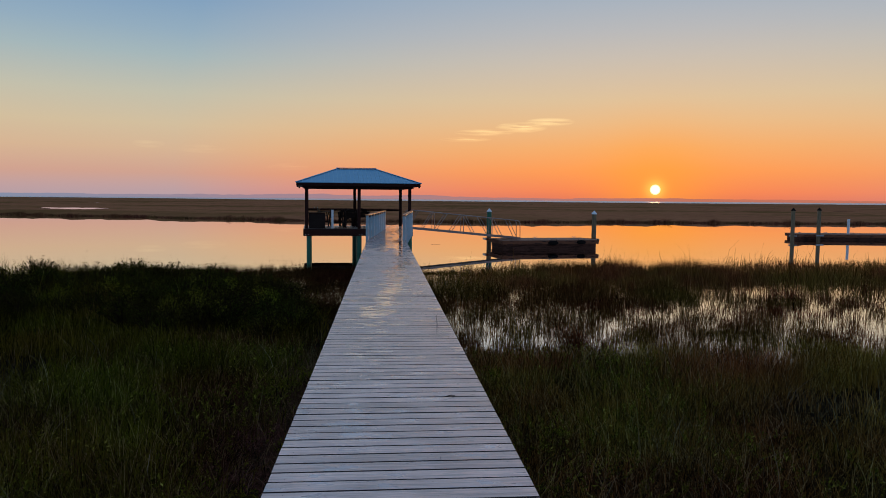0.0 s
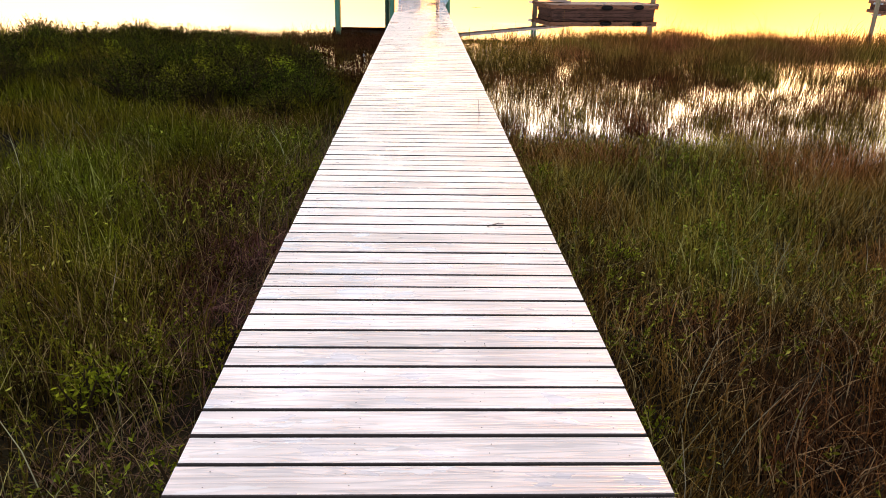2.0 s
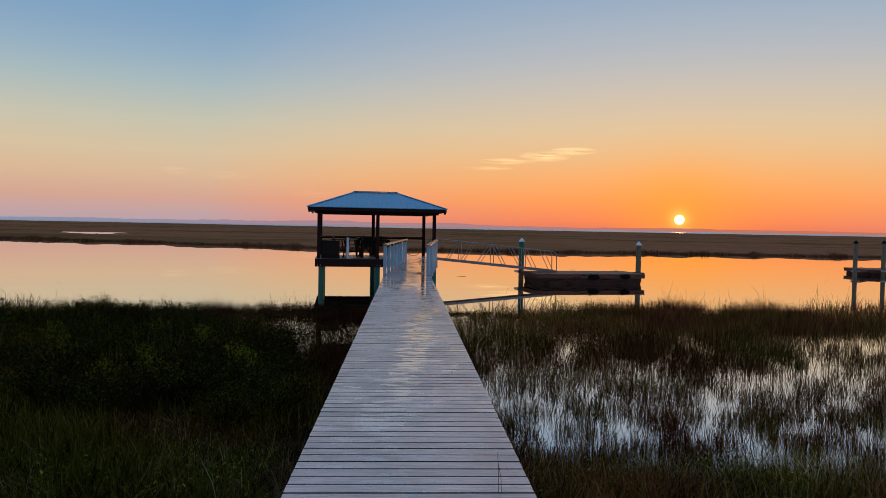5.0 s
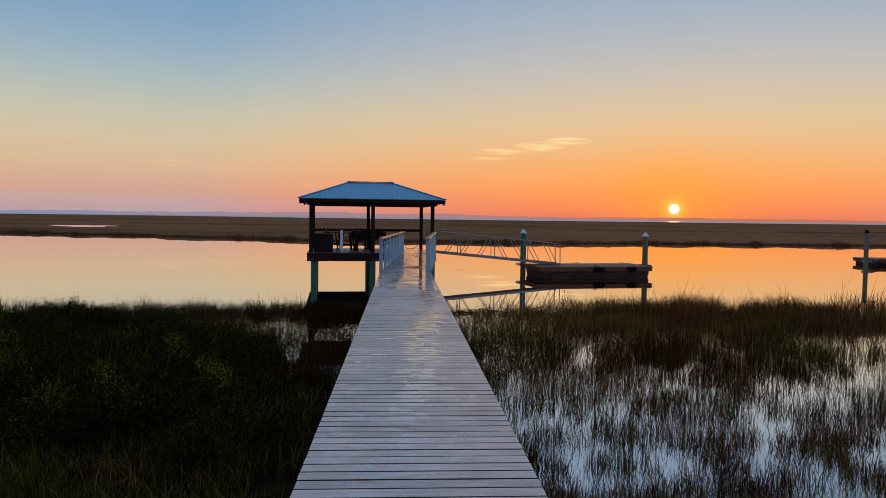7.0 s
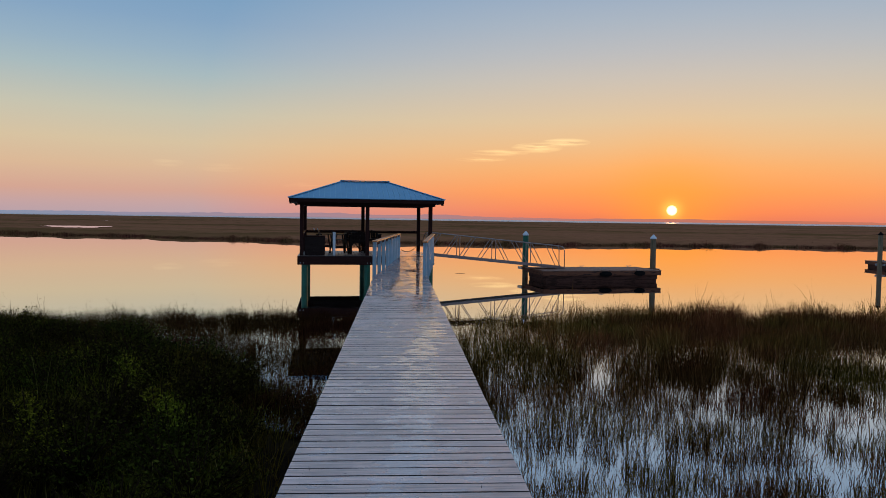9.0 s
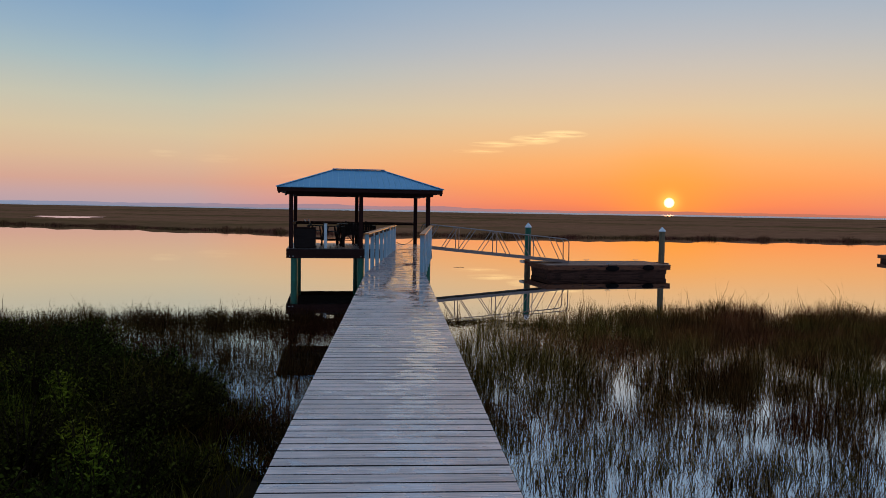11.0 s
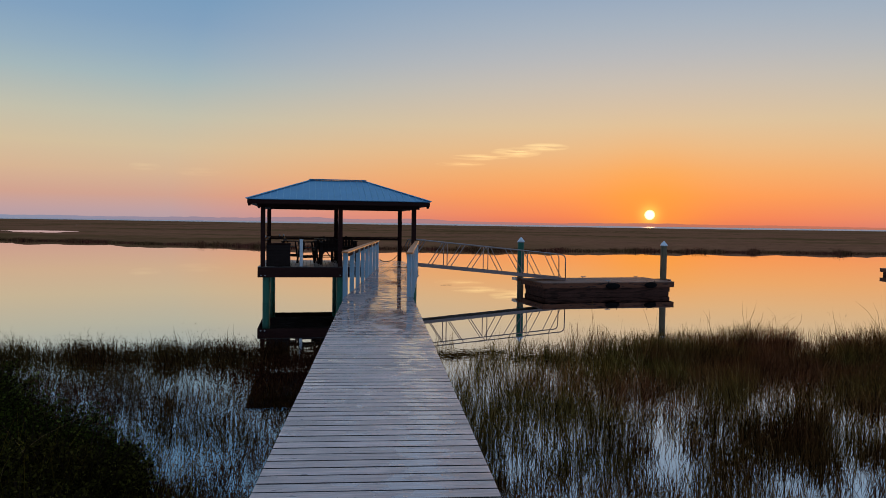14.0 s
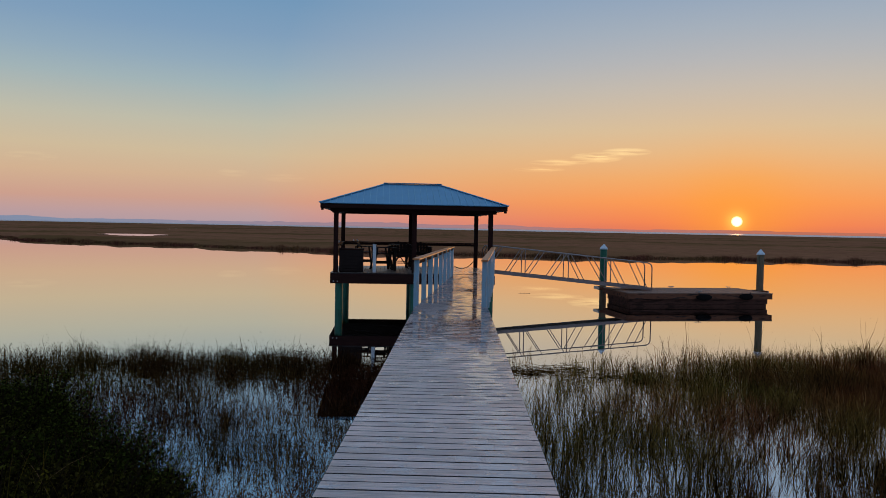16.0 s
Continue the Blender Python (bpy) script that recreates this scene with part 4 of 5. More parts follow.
def rope():
    a, b = Vector((0.02, 35.35, 0.30)), Vector((0.95, 38.7, 0.62))
    pts = [a.lerp(b, t) - Vector((0, 0, 0.30 * 4 * t * (1 - t) * 0.9)) for t in np.linspace(0, 1, 17)]
    bm = bmesh.new()
    pipe(bm, pts, 0.013, 6)
    return tagged(part("rope", bm, M_BLACK, smooth=True), "dark rope sagging across the walk to the gangway", "rope")


rope()


def cleat(m):
    c = tagged(empty("cleat", m), "galvanised horn cleat on the floating dock edge", "cleat", group="dock cleats")
    for x in (-0.05, 0.05):
        bm = bmesh.new()
        rod(bm, (x, 0, 0), (x, 0, 0.07), 0.018, 8)
        part("foot", bm, M_STEEL, c)
    bm = bmesh.new()
    pipe(bm, [(-0.17, 0, 0.095), (-0.1, 0, 0.075), (0, 0, 0.07), (0.1, 0, 0.075), (0.17, 0, 0.095)], 0.017, 8)
    part("horn", bm, M_STEEL, c, smooth=True)


FD = Matrix.Translation((6.75, 38.1, -0.74)) @ Matrix.Rotation(radians(10), 4, "Z")
for x, y in ((3.0, 2.4), (5.65, 2.4), (3.05, 0.16)):
    cleat(FD @ Matrix.Translation((x, y, 0)) @ Matrix.Scale(0.75, 4))
FD2 = Matrix.Translation((32.4, 50.6, -0.87)) @ Matrix.Rotation(radians(-4), 4, "Z")
for x in (0.9, 3.0, 5.2, 7.4):
    cleat(FD2 @ Matrix.Translation((x, 1.9, 0)) @ Matrix.Scale(0.75, 4))


def fender(m, w):
    """A weathered rubber fender hung along the side of the float."""
    bm = bmesh.new()
    bmesh.ops.create_uvsphere(bm, u_segments=18, v_segments=10, radius=1.0, matrix=Matrix.Diagonal((w, 0.07, 0.13, 1)))
    f = empty("fender", m)
    tagged(f, "black rubber fender on the floating dock side", "fender", group="dock fenders")
    part("body", bm, M_BLACK, f, smooth=True)
    bm = bmesh.new()
    for x in (-w * 0.6, w * 0.6):
        rod(bm, (x, 0.0, 0.05), (x, 0.02, 0.2), 0.008, 6)
    part("lashing", bm, M_BLACK, f)


fender(FD @ Matrix.Translation((3.15, -0.09, -0.16)), 0.34)
fender(FD @ Matrix.Translation((4.95, -0.09, -0.13)), 0.30)


def pile_guide(m, w):
    g = tagged(empty("pile_guide", m), "bolted timber and steel guide round a mooring pile", "pile guide", group="pile guides")
    for y in (-0.26, 0.26):
        bm = bmesh.new()
        bar(bm, (0, y, -0.07), (w, y, -0.07), 0.06, 0.12, 0.004)
        part("side", bm, M_FLOATSIDE, g)
    bm = bmesh.new()
    bar(bm, (w, -0.29, -0.07), (w, 0.29, -0.07), 0.06, 0.118, 0.004)
    part("end", bm, M_STEEL, g)


pile_guide(Matrix.Translation((6.62, 41.1, -0.74)) @ Matrix.Rotation(radians(190), 4, "Z"), 0.5)
pile_guide(Matrix.Translation((12.66, 40.7, -0.74)) @ Matrix.Rotation(radians(10), 4, "Z"), 0.5)
pile_guide(Matrix.Translation((32.45, 50.65, -0.87)) @ Matrix.Rotation(radians(-135), 4, "Z"), 2.15)
pile_guide(Matrix.Translation((33.53, 50.6, -0.87)) @ Matrix.Rotation(radians(-94), 4, "Z"), 0.85)
marker = tagged(empty("marker_pole", Matrix.Translation((36.6, 51.0, 0))), "white plastic marker pole beside the far floating dock", "pole")
bm = bmesh.new()
rod(bm, (0, 0, -3.5), (0, 0, 0.21), 0.10, 16)
part("shaft", bm, M_PVC, marker)
bm = bmesh.new()
rod(bm, (0, 0, 0.18), (0, 0, 0.30), 0.115, 16, 0.10)
part("cap", bm, M_PVC, marker)

# ---- reeds and grass ----
rng = np.random.default_rng(5)


def blades(name, xy, base, height, lean, width, mat, droop=0.5, levels=((0, 1.0), (0.45, 0.85), (0.8, 0.5))):
    """Curved tapered blades, one island each; levels: how far up, and how wide, each pair of points lies."""
    n, m = len(xy), len(levels)
    th = rng.uniform(0, math.tau, n)
    face = rng.uniform(0, math.tau, n)
    dirv = np.stack([np.cos(th), np.sin(th)], -1) * (lean * height)[:, None]
    side = np.stack([np.cos(face), np.sin(face)], -1) * (width / 2)[:, None]
    V = np.empty((n, 2 * m + 1, 3), np.float32)
    for i, (t, w) in enumerate(levels):
        c = xy + dirv * (t ** 1.8)
        z = base + height * (t - droop * lean * t * t * 0.5)
        V[:, 2 * i, :2], V[:, 2 * i + 1, :2] = c - side * w, c + side * w
        V[:, 2 * i, 2] = V[:, 2 * i + 1, 2] = z
    V[:, 2 * m, :2] = xy + dirv
    V[:, 2 * m, 2] = base + height * (1 - droop * lean * 0.5)
    o = (np.arange(n) * (2 * m + 1))[:, None]
    corner = [k for i in range(m - 1) for k in (2 * i, 2 * i + 1, 2 * i + 3, 2 * i + 2)] + [2 * m - 2, 2 * m - 1, 2 * m]
    return mesh_from(name, V.reshape(-1, 3), o + np.array(corner)[None], mat, np.tile([4] * (m - 1) + [3], n))


def wiry(name, xy, base, height, lean, width, mat, kink):
    """Thin crooked stems: each bends another way at every joint."""
    n, ts, ws = len(xy), (0.0, 0.38, 0.72), (1.0, 0.9, 0.65)
    th, face = rng.uniform(0, math.tau, n), rng.uniform(0, math.tau, n)
    dirv = np.stack([np.cos(th), np.sin(th)], -1) * (lean * height)[:, None]
    side = np.stack([np.cos(face), np.sin(face)], -1) * (width / 2)[:, None]
    V = np.empty((n, 7, 3), np.float32)
    off = np.zeros((n, 2))
    for i, t in enumerate(ts):
        c = xy + dirv * t ** 1.7 + off
        V[:, 2 * i, :2], V[:, 2 * i + 1, :2] = c - side * ws[i], c + side * ws[i]
        V[:, 2 * i, 2] = V[:, 2 * i + 1, 2] = base + height * (t - 0.3 * lean * t * t)
        off = off + rng.normal(0, 1, (n, 2)) * (kink * height)[:, None]
    V[:, 6, :2] = xy + dirv + off
    V[:, 6, 2] = base + height * (1 - 0.3 * lean - np.abs(rng.normal(0, 0.6, n)) * kink)
    o = (np.arange(n) * 7)[:, None]
    return mesh_from(name, V.reshape(-1, 3), o + np.array([0, 1, 3, 2, 2, 3, 5, 4, 4, 5, 6])[None], mat, np.tile([4, 4, 3], n))


PLAIN = ((0, 1.0), (0.55, 0.8))


def scatter(x0, x1, y0, y1, density):
    n = int((x1 - x0) * (y1 - y0) * density)
    return np.stack([rng.uniform(x0, x1, n), rng.uniform(y0, y1, n)], -1)


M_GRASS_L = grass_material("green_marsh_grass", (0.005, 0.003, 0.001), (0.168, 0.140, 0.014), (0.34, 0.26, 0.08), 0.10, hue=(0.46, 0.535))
# the green grass again, darker: the shade by the shrubs is in the colour
M_GRASS_SHADE = grass_material("shade_toned_grass", (0.005, 0.004, 0.001), (0.138, 0.112, 0.011), (0.24, 0.18, 0.055), 0.06, hue=(0.46, 0.535))
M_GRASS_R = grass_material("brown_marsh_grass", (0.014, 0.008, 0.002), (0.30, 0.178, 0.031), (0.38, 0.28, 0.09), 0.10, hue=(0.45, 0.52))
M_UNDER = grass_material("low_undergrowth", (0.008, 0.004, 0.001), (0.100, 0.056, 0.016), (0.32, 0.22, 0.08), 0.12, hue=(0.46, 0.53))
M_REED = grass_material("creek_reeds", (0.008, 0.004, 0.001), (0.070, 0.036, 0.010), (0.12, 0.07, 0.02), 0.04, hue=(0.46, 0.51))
# right-hand reeds: brown, and brightened in the colour for the veil towards the sun
M_REED_R = grass_material("glare_lit_brown_reeds", (0.012, 0.006, 0.002), (0.125, 0.058, 0.015), (0.28, 0.16, 0.05), 0.05, hue=(0.46, 0.53), through_light=0.45)
M_RIM = grass_material("olive_rim_grass", (0.026, 0.015, 0.004), (0.260, 0.150, 0.032), (0.38, 0.24, 0.07), 0.06, hue=(0.455, 0.51), through_light=0.5)
M_SPRIG = grass_material("small_olive_leaves", (0.030, 0.029, 0.004), (0.16, 0.155, 0.016), (0.34, 0.31, 0.05), 0.07, hue=(0.465, 0.525))
M_FARREED = grass_material("far_bank_reeds", (0.050, 0.024, 0.011), (0.27, 0.120, 0.050), (0.30, 0.16, 0.08), 0.05, hue=(0.47, 0.51), through_light=0.5)
M_STRAW = grass_material("dead_straw", (0.07, 0.052, 0.024), (0.19, 0.145, 0.075), (0.26, 0.20, 0.12), 0.15)
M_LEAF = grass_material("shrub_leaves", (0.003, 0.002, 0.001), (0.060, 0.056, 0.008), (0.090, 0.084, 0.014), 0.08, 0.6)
M_WEED = grass_material("fresh_weed_leaves", (0.035, 0.036, 0.004), (0.22, 0.205, 0.016), (0.24, 0.20, 0.03), 0.06, 0.45)


def clear_of_walk(p):
    return (np.abs(p[:, 0]) > W / 2 + 0.04) | (p[:, 1] > 36)


def land_grass(x0, x1, y0, y1, dens, hmin, hmax, width, mat, label):
    p = scatter(x0, x1, y0, y1, dens)
    p = p[(p[:, 1] < near_land_edge(p[:, 0]) + rng.uniform(-1.5, 0.6, len(p))) & clear_of_walk(p)]
    clump = vnoise(p[:, 0], p[:, 1], 1.1, 31)
    bare = np.clip((np.abs(p[:, 0]) - np.where(p[:, 0] < 0, 1.10, 0.82)) / np.where(p[:, 0] < 0, 0.85, 0.40), 0.10, 1) ** 1.7
    p = p[rng.uniform(0, 1, len(p)) < np.clip((clump - 0.18) * 1.9, 0.08, 1.1) * bare]
    clump = vnoise(p[:, 0], p[:, 1], 0.5, 32)
    h = rng.uniform(hmin, hmax, len(p)) * (0.7 + 0.6 * clump)
    z = ground_z(p[:, 0], p[:, 1]) - 0.02
    lean = np.clip(rng.gamma(2.0, 0.26, len(p)), 0.05, 1.5)
    levels = {"levels": PLAIN} if width > 0.01 else {}
    return tagged(blades("marsh_grass", p, z, h, lean, np.full(len(p), width) * rng.uniform(0.6, 1.3, len(p)), mat, **levels), label, "marsh grass", kind="stuff")


def undergrowth(x0, x1, y0, y1, dens, label):
    """Short stems that lean every way and close the ground below the tall grass."""
    p = scatter(x0, x1, y0, y1, dens)
    p = p[(p[:, 1] < near_land_edge(p[:, 0]) + 0.4) & clear_of_walk(p)]
    bare = np.clip((np.abs(p[:, 0]) - np.where(p[:, 0] < 0, 1.05, 0.80)) / np.where(p[:, 0] < 0, 0.8, 0.35), 0.20, 1) ** 1.6
    bare = bare * np.clip((5.5 - np.abs(p[:, 0])) / 1.8, 0.0, 1)
    p = p[rng.uniform(0, 1, len(p)) < (0.2 + vnoise(p[:, 0], p[:, 1], 1.6, 35)) * bare]
    n = len(p)
    return tagged(blades("undergrowth", p, ground_z(p[:, 0], p[:, 1]) - 0.01, rng.uniform(0.10, 0.42, n), rng.uniform(0.1, 1.3, n), rng.uniform(0.005, 0.011, n), M_UNDER, levels=PLAIN), label, "undergrowth", kind="stuff")


def wet_reeds(x0, x1, y0, y1, dens, hmin, hmax, width, label):
    """Stems in shallow water: thick beds with ragged open pools between them."""
    p = scatter(x0, x1, y0, y1, dens)
    edge, land = near_marsh_edge(p[:, 0]), near_land_edge(p[:, 0])
    ok = (p[:, 1] < edge + rng.uniform(-0.8, 0.5, len(p))) & (p[:, 1] > land - 1.5) & clear_of_walk(p)
    p, edge, land = p[ok], edge[ok], land[ok]
    s = np.clip((p[:, 1] - land) / np.maximum(edge - land, 1), 0, 1)
    wide = vnoise(p[:, 0], p[:, 1] * 1.4, 0.22, 41) * 0.55 + vnoise(p[:, 0], p[:, 1] * 1.3, 0.6, 42) * 0.45
    tuft = vnoise(p[:, 0], p[:, 1], 2.1, 43) * 0.6 + vnoise(p[:, 0], p[:, 1], 5.0, 44) * 0.4
    if x0 >= 0:
        bed = np.interp(s, [0, 0.05, 0.12, 0.17, 0.28, 0.38, 0.50, 0.60, 0.8, 1.0], [0.60, 0.46, 0.44, 0.28, 0.30, 0.46, 0.56, 0.74, 0.84, 0.70])
        bed = bed * np.where(s > 0.52, np.clip((p[:, 0] - 0.8) / 4.5, 0.22, 1), 1)
        bed = bed + 0.42 * np.clip((2.3 - p[:, 0]) / 0.9, 0, 1) * (p[:, 1] < 13.5)
        for cx, cy, rx, ry in ((2.95, 13.3, 0.55, 0.4), (7.9, 16.5, 1.2, 0.6), (5.6, 12.2, 0.7, 0.3)):
            bed = bed + 0.6 * (((p[:, 0] - cx) / rx) ** 2 + ((p[:, 1] - cy) / ry) ** 2 < rng.uniform(0.5, 1.3, len(p)))
        bed = bed - 0.65 * np.clip(1.25 - ((p[:, 0] - 12.5) / 5.0) ** 2 - ((p[:, 1] - 20.0) / 1.7) ** 2, 0, 1)
        want = np.clip(bed + (wide - 0.5) * 0.8, 0.06, 1) * np.clip((tuft - 0.40) * 5.0, 0.05, 0.95)
    else:
        bed = np.interp(s, [0, 0.1, 0.25, 0.6, 0.82, 1.0], [0.7, 0.42, 0.30, 0.30, 0.46, 0.66]) - 0.22 * np.clip((p[:, 0] + 4.2) / 2.2, 0, 1) * (s < 0.82)
        want = np.clip((wide * 0.35 + 0.32 + bed - 0.42) * 1.5, 0.22, 1) * np.clip((tuft - 0.22) * 2.0, 0.26, 0.8)
    keep = rng.uniform(0, 1, len(p)) < want
    p, s, tuft = p[keep], s[keep], tuft[keep]
    h = rng.uniform(hmin, hmax, len(p)) * (0.65 + 0.7 * tuft)
    if x0 >= 0:
        h = h * np.interp(s, [0, 0.3, 0.5, 0.65, 1], [0.62, 0.60, 0.8, 1.1, 1.1])
        h = h * np.where(s > 0.5, 0.68 + 0.75 * vnoise(p[:, 0], p[:, 1], 0.9, 45), 1.0)
    h = np.where(rng.uniform(0, 1, len(p)) < (0.015 if x0 >= 0 else 0.03) * (s > 0.8), h * rng.uniform(1.5, 2.3, len(p)), h)
    z = np.full(len(p), WATER_Z - 0.12)
    lean = np.clip(rng.gamma(1.6, 0.16, len(p)) * (np.where(s > 0.58, 1.6, 0.72) if x0 >= 0 else 0.95), 0.02, 1.2)
    if x0 < 0:
        h = h * np.interp(s, [0, 0.5, 0.8, 1], [1.0, 0.85, 1.1, 1.25])
    kink = np.full(len(p), 0.05 if x0 >= 0 else 0.075)
    mat = M_REED_R if x0 >= 0 else M_REED
    w = np.full(len(p), width) * rng.uniform(0.5, 1.4, len(p))
    rim = (s + rng.normal(0, 0.05, len(p)) > 0.58) & (x0 >= 0)
    for pick, m, kind, words in ((~rim, mat, "reeds", label), (rim, M_RIM, "rim_grass", "olive drooping cordgrass on the rim of the " + label)):
        if pick.any():
            ob = tagged(wiry(kind, p[pick], z[pick], h[pick] + 0.12, lean[pick], w[pick], m, kink[pick]), words, "reeds", kind="stuff")
    if abs(x0 + x1) / 2 < 9:
        # small leaves that stand off the stems
        pick = rng.integers(0, len(p), int(len(p) * (1.2 if x0 >= 0 else 3.2)))
        c = np.column_stack([p[pick] + rng.normal(0, 0.012 if x0 >= 0 else 0.03, (len(pick), 2)), WATER_Z + h[pick] * rng.uniform(0.05, 0.95, len(pick))])
        a = rng.uniform(0, math.tau, len(pick))
        d = np.stack([np.cos(a), np.sin(a), rng.uniform(-0.6, 1.2, len(pick))], -1)
        d /= np.linalg.norm(d, axis=1)[:, None]
        q = np.stack([-np.sin(a), np.cos(a), 0 * a], -1)
        ln = rng.uniform(0.02, 0.055 if x0 >= 0 else 0.085, len(pick))[:, None]
        wl = 0.0045 if x0 >= 0 else 0.0065
        V = np.stack([c - q * wl, c + q * wl, c + d * ln], 1)
        tagged(mesh_from("reed_leaves", V.reshape(-1, 3), np.arange(3 * len(pick)), mat, np.full(len(pick), 3)), "short ragged leaves on the " + label, "reeds", kind="stuff")
    return ob


undergrowth(-5.5, -0.75, -3, 11, 1300, "low tangled green and brown undergrowth")
undergrowth(0.75, 5.5, -3, 10.5, 1300, "low tangled brown undergrowth")
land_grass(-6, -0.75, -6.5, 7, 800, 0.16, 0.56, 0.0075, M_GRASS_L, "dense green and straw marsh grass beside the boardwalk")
land_grass(-9, -0.75, 7, 24, 700, 0.20, 0.58, 0.0105, M_GRASS_SHADE, "green and straw marsh grass near the shrubs, shade in its colour")
land_grass(-45, -9, -2, 24, 65, 0.5, 0.9, 0.018, M_GRASS_L, "dense green marsh grass away from the boardwalk")
land_grass(-9, -6, -2, 7, 300, 0.3, 0.7, 0.0105, M_GRASS_L, "dense green marsh grass a few steps from the boardwalk")
land_grass(0.75, 9, -6.5, 12, 850, 0.16, 0.50, 0.0078, M_GRASS_R, "dense brown marsh grass beside the boardwalk")
land_grass(9, 40, -2, 14, 80, 0.35, 0.7, 0.018, M_GRASS_R, "dense brown marsh grass away from the boardwalk")
wet_reeds(0.75, 14, 9, 29, 1300, 0.12, 0.46, 0.009, "thin dark reeds standing in flooded marsh")
wet_reeds(14, 50, 10, 33, 330, 0.22, 0.50, 0.014, "dark reed bed along the creek")
wet_reeds(-12, -0.75, 12, 28, 1150, 0.10, 0.30, 0.0095, "thin dark reeds standing in shallow water")
wet_reeds(-50, -12, 15, 28, 300, 0.2, 0.5, 0.016, "dark reed bed along the creek")


def litter(x0, x1, y0, y1, dens, label):
    """Short broken brown stems that lie every way on the bare strip beside the planks."""
    p = scatter(x0, x1, y0, y1, dens)
    p = p[clear_of_walk(p)]
    p = p[rng.uniform(0, 1, len(p)) < 0.25 + vnoise(p[:, 0], p[:, 1], 2.0, 52)]
    n = len(p)
    return tagged(blades("dead_litter", p, ground_z(p[:, 0], p[:, 1]) + rng.uniform(0.0, 0.10, n), rng.uniform(0.05, 0.24, n), rng.uniform(0.5, 2.2, n), rng.uniform(0.003, 0.009, n), M_LITTER, droop=0.5), label, "dead grass", kind="stuff")


M_LITTER = grass_material("brown_dead_litter", (0.030, 0.014, 0.009), (0.190, 0.092, 0.055), (0.26, 0.16, 0.09), 0.08, hue=(0.47, 0.52))
litter(-1.95, -0.78, -3.5, 9, 900, "reddish brown dead stems along the foot of the boardwalk")
litter(0.78, 1.25, -3.5, 9, 700, "brown dead stems along the foot of the boardwalk")
land_grass(-12, -2.5, 14, 24, 130, 0.55, 1.0, 0.006, M_GRASS_SHADE, "tall thin grass standing over the shrubs by the creek")


def dead_stalks(x0, x1, y0, y1, dens, label):
    p = scatter(x0, x1, y0, y1, dens)
    p = p[(p[:, 1] < near_land_edge(p[:, 0])) & clear_of_walk(p)]
    p = p[rng.uniform(0, 1, len(p)) < np.clip(vnoise(p[:, 0], p[:, 1], 0.9, 51) * 2.4 - 0.9, 0.05, 1)]
    n = len(p)
    return tagged(blades("dead_stalks", p, ground_z(p[:, 0], p[:, 1]) + 0.1, rng.uniform(0.22, 0.62, n), rng.uniform(0.4, 1.7, n), rng.uniform(0.003, 0.008, n), M_STRAW, droop=0.4), label, "dead grass", kind="stuff")


dead_stalks(-7, -0.8, -3, 9, 38, "pale dead stalks bent over in the green grass")
dead_stalks(0.8, 7, -3, 9, 38, "pale dead stalks bent over in the brown grass")


def leaf_cloud(centres, outward, size, mat, name, wide=0.17):
    """Folded pointed leaves, one island each, at the given places."""
    n = len(centres)
    d = outward + rng.normal(0, 0.45, (n, 3))
    d /= np.linalg.norm(d, axis=1)[:, None]
    q = np.cross(d, rng.normal(0, 1, (n, 3)))
    q /= np.linalg.norm(q, axis=1)[:, None] + 1e-9
    up = np.cross(q, d)
    ln = (size * rng.uniform(0.7, 1.3, n))[:, None]
    V = np.empty((n, 4, 3), np.float32)
    V[:, 0] = centres
    V[:, 1] = centres + d * ln * 0.5 + q * ln * wide + up * ln * 0.06
    V[:, 2] = centres + d * ln - up * ln * 0.05
    V[:, 3] = centres + d * ln * 0.5 - q * ln * wide + up * ln * 0.06
    o = (np.arange(n) * 4)[:, None]
    return mesh_from(name, V.reshape(-1, 3), o + np.array([0, 1, 2, 0, 2, 3])[None], mat, np.full(2 * n, 3))


def sprigs(x0, x1, y0, y1, dens, label):
    """Short upright stems in the grass, each set with small pointed leaves up its length."""
    p = scatter(x0, x1, y0, y1, dens)
    p = p[(p[:, 1] < near_land_edge(p[:, 0])) & clear_of_walk(p)]
    bare = np.clip((np.abs(p[:, 0]) - np.where(p[:, 0] < 0, 1.0, 0.84)) / np.where(p[:, 0] < 0, 0.65, 0.35), 0.16, 1) ** 1.6
    bare = bare * np.clip((5.0 - np.abs(p[:, 0])) / 1.8, 0.0, 1)
    p = p[rng.uniform(0, 1, len(p)) < (vnoise(p[:, 0], p[:, 1], 1.3, 71) * 1.5 - 0.25) * bare]
    n, k = len(p), 9
    h = rng.uniform(0.14, 0.50, n) * (0.7 + 0.5 * vnoise(p[:, 0], p[:, 1], 0.5, 32))
    t = np.tile(np.linspace(0.72, 1.0, k), n)
    c = np.repeat(np.column_stack([p, ground_z(p[:, 0], p[:, 1])]), k, axis=0)
    tip = np.repeat(rng.normal(0, 0.22, (n, 2)) * h[:, None], k, axis=0)
    hh = np.repeat(h, k)
    c[:, :2] += tip * (t ** 1.5)[:, None]
    c[:, 2] += hh * t
    a = rng.uniform(0, math.tau, n * k)
    d = np.stack([np.cos(a), np.sin(a), rng.uniform(0.2, 1.2, n * k)], -1)
    ob = leaf_cloud(c, d / np.linalg.norm(d, axis=1)[:, None], rng.uniform(0.020, 0.048, n * k), M_SPRIG, "leafy_sprigs")
    return tagged(ob, label, "undergrowth", kind="stuff")


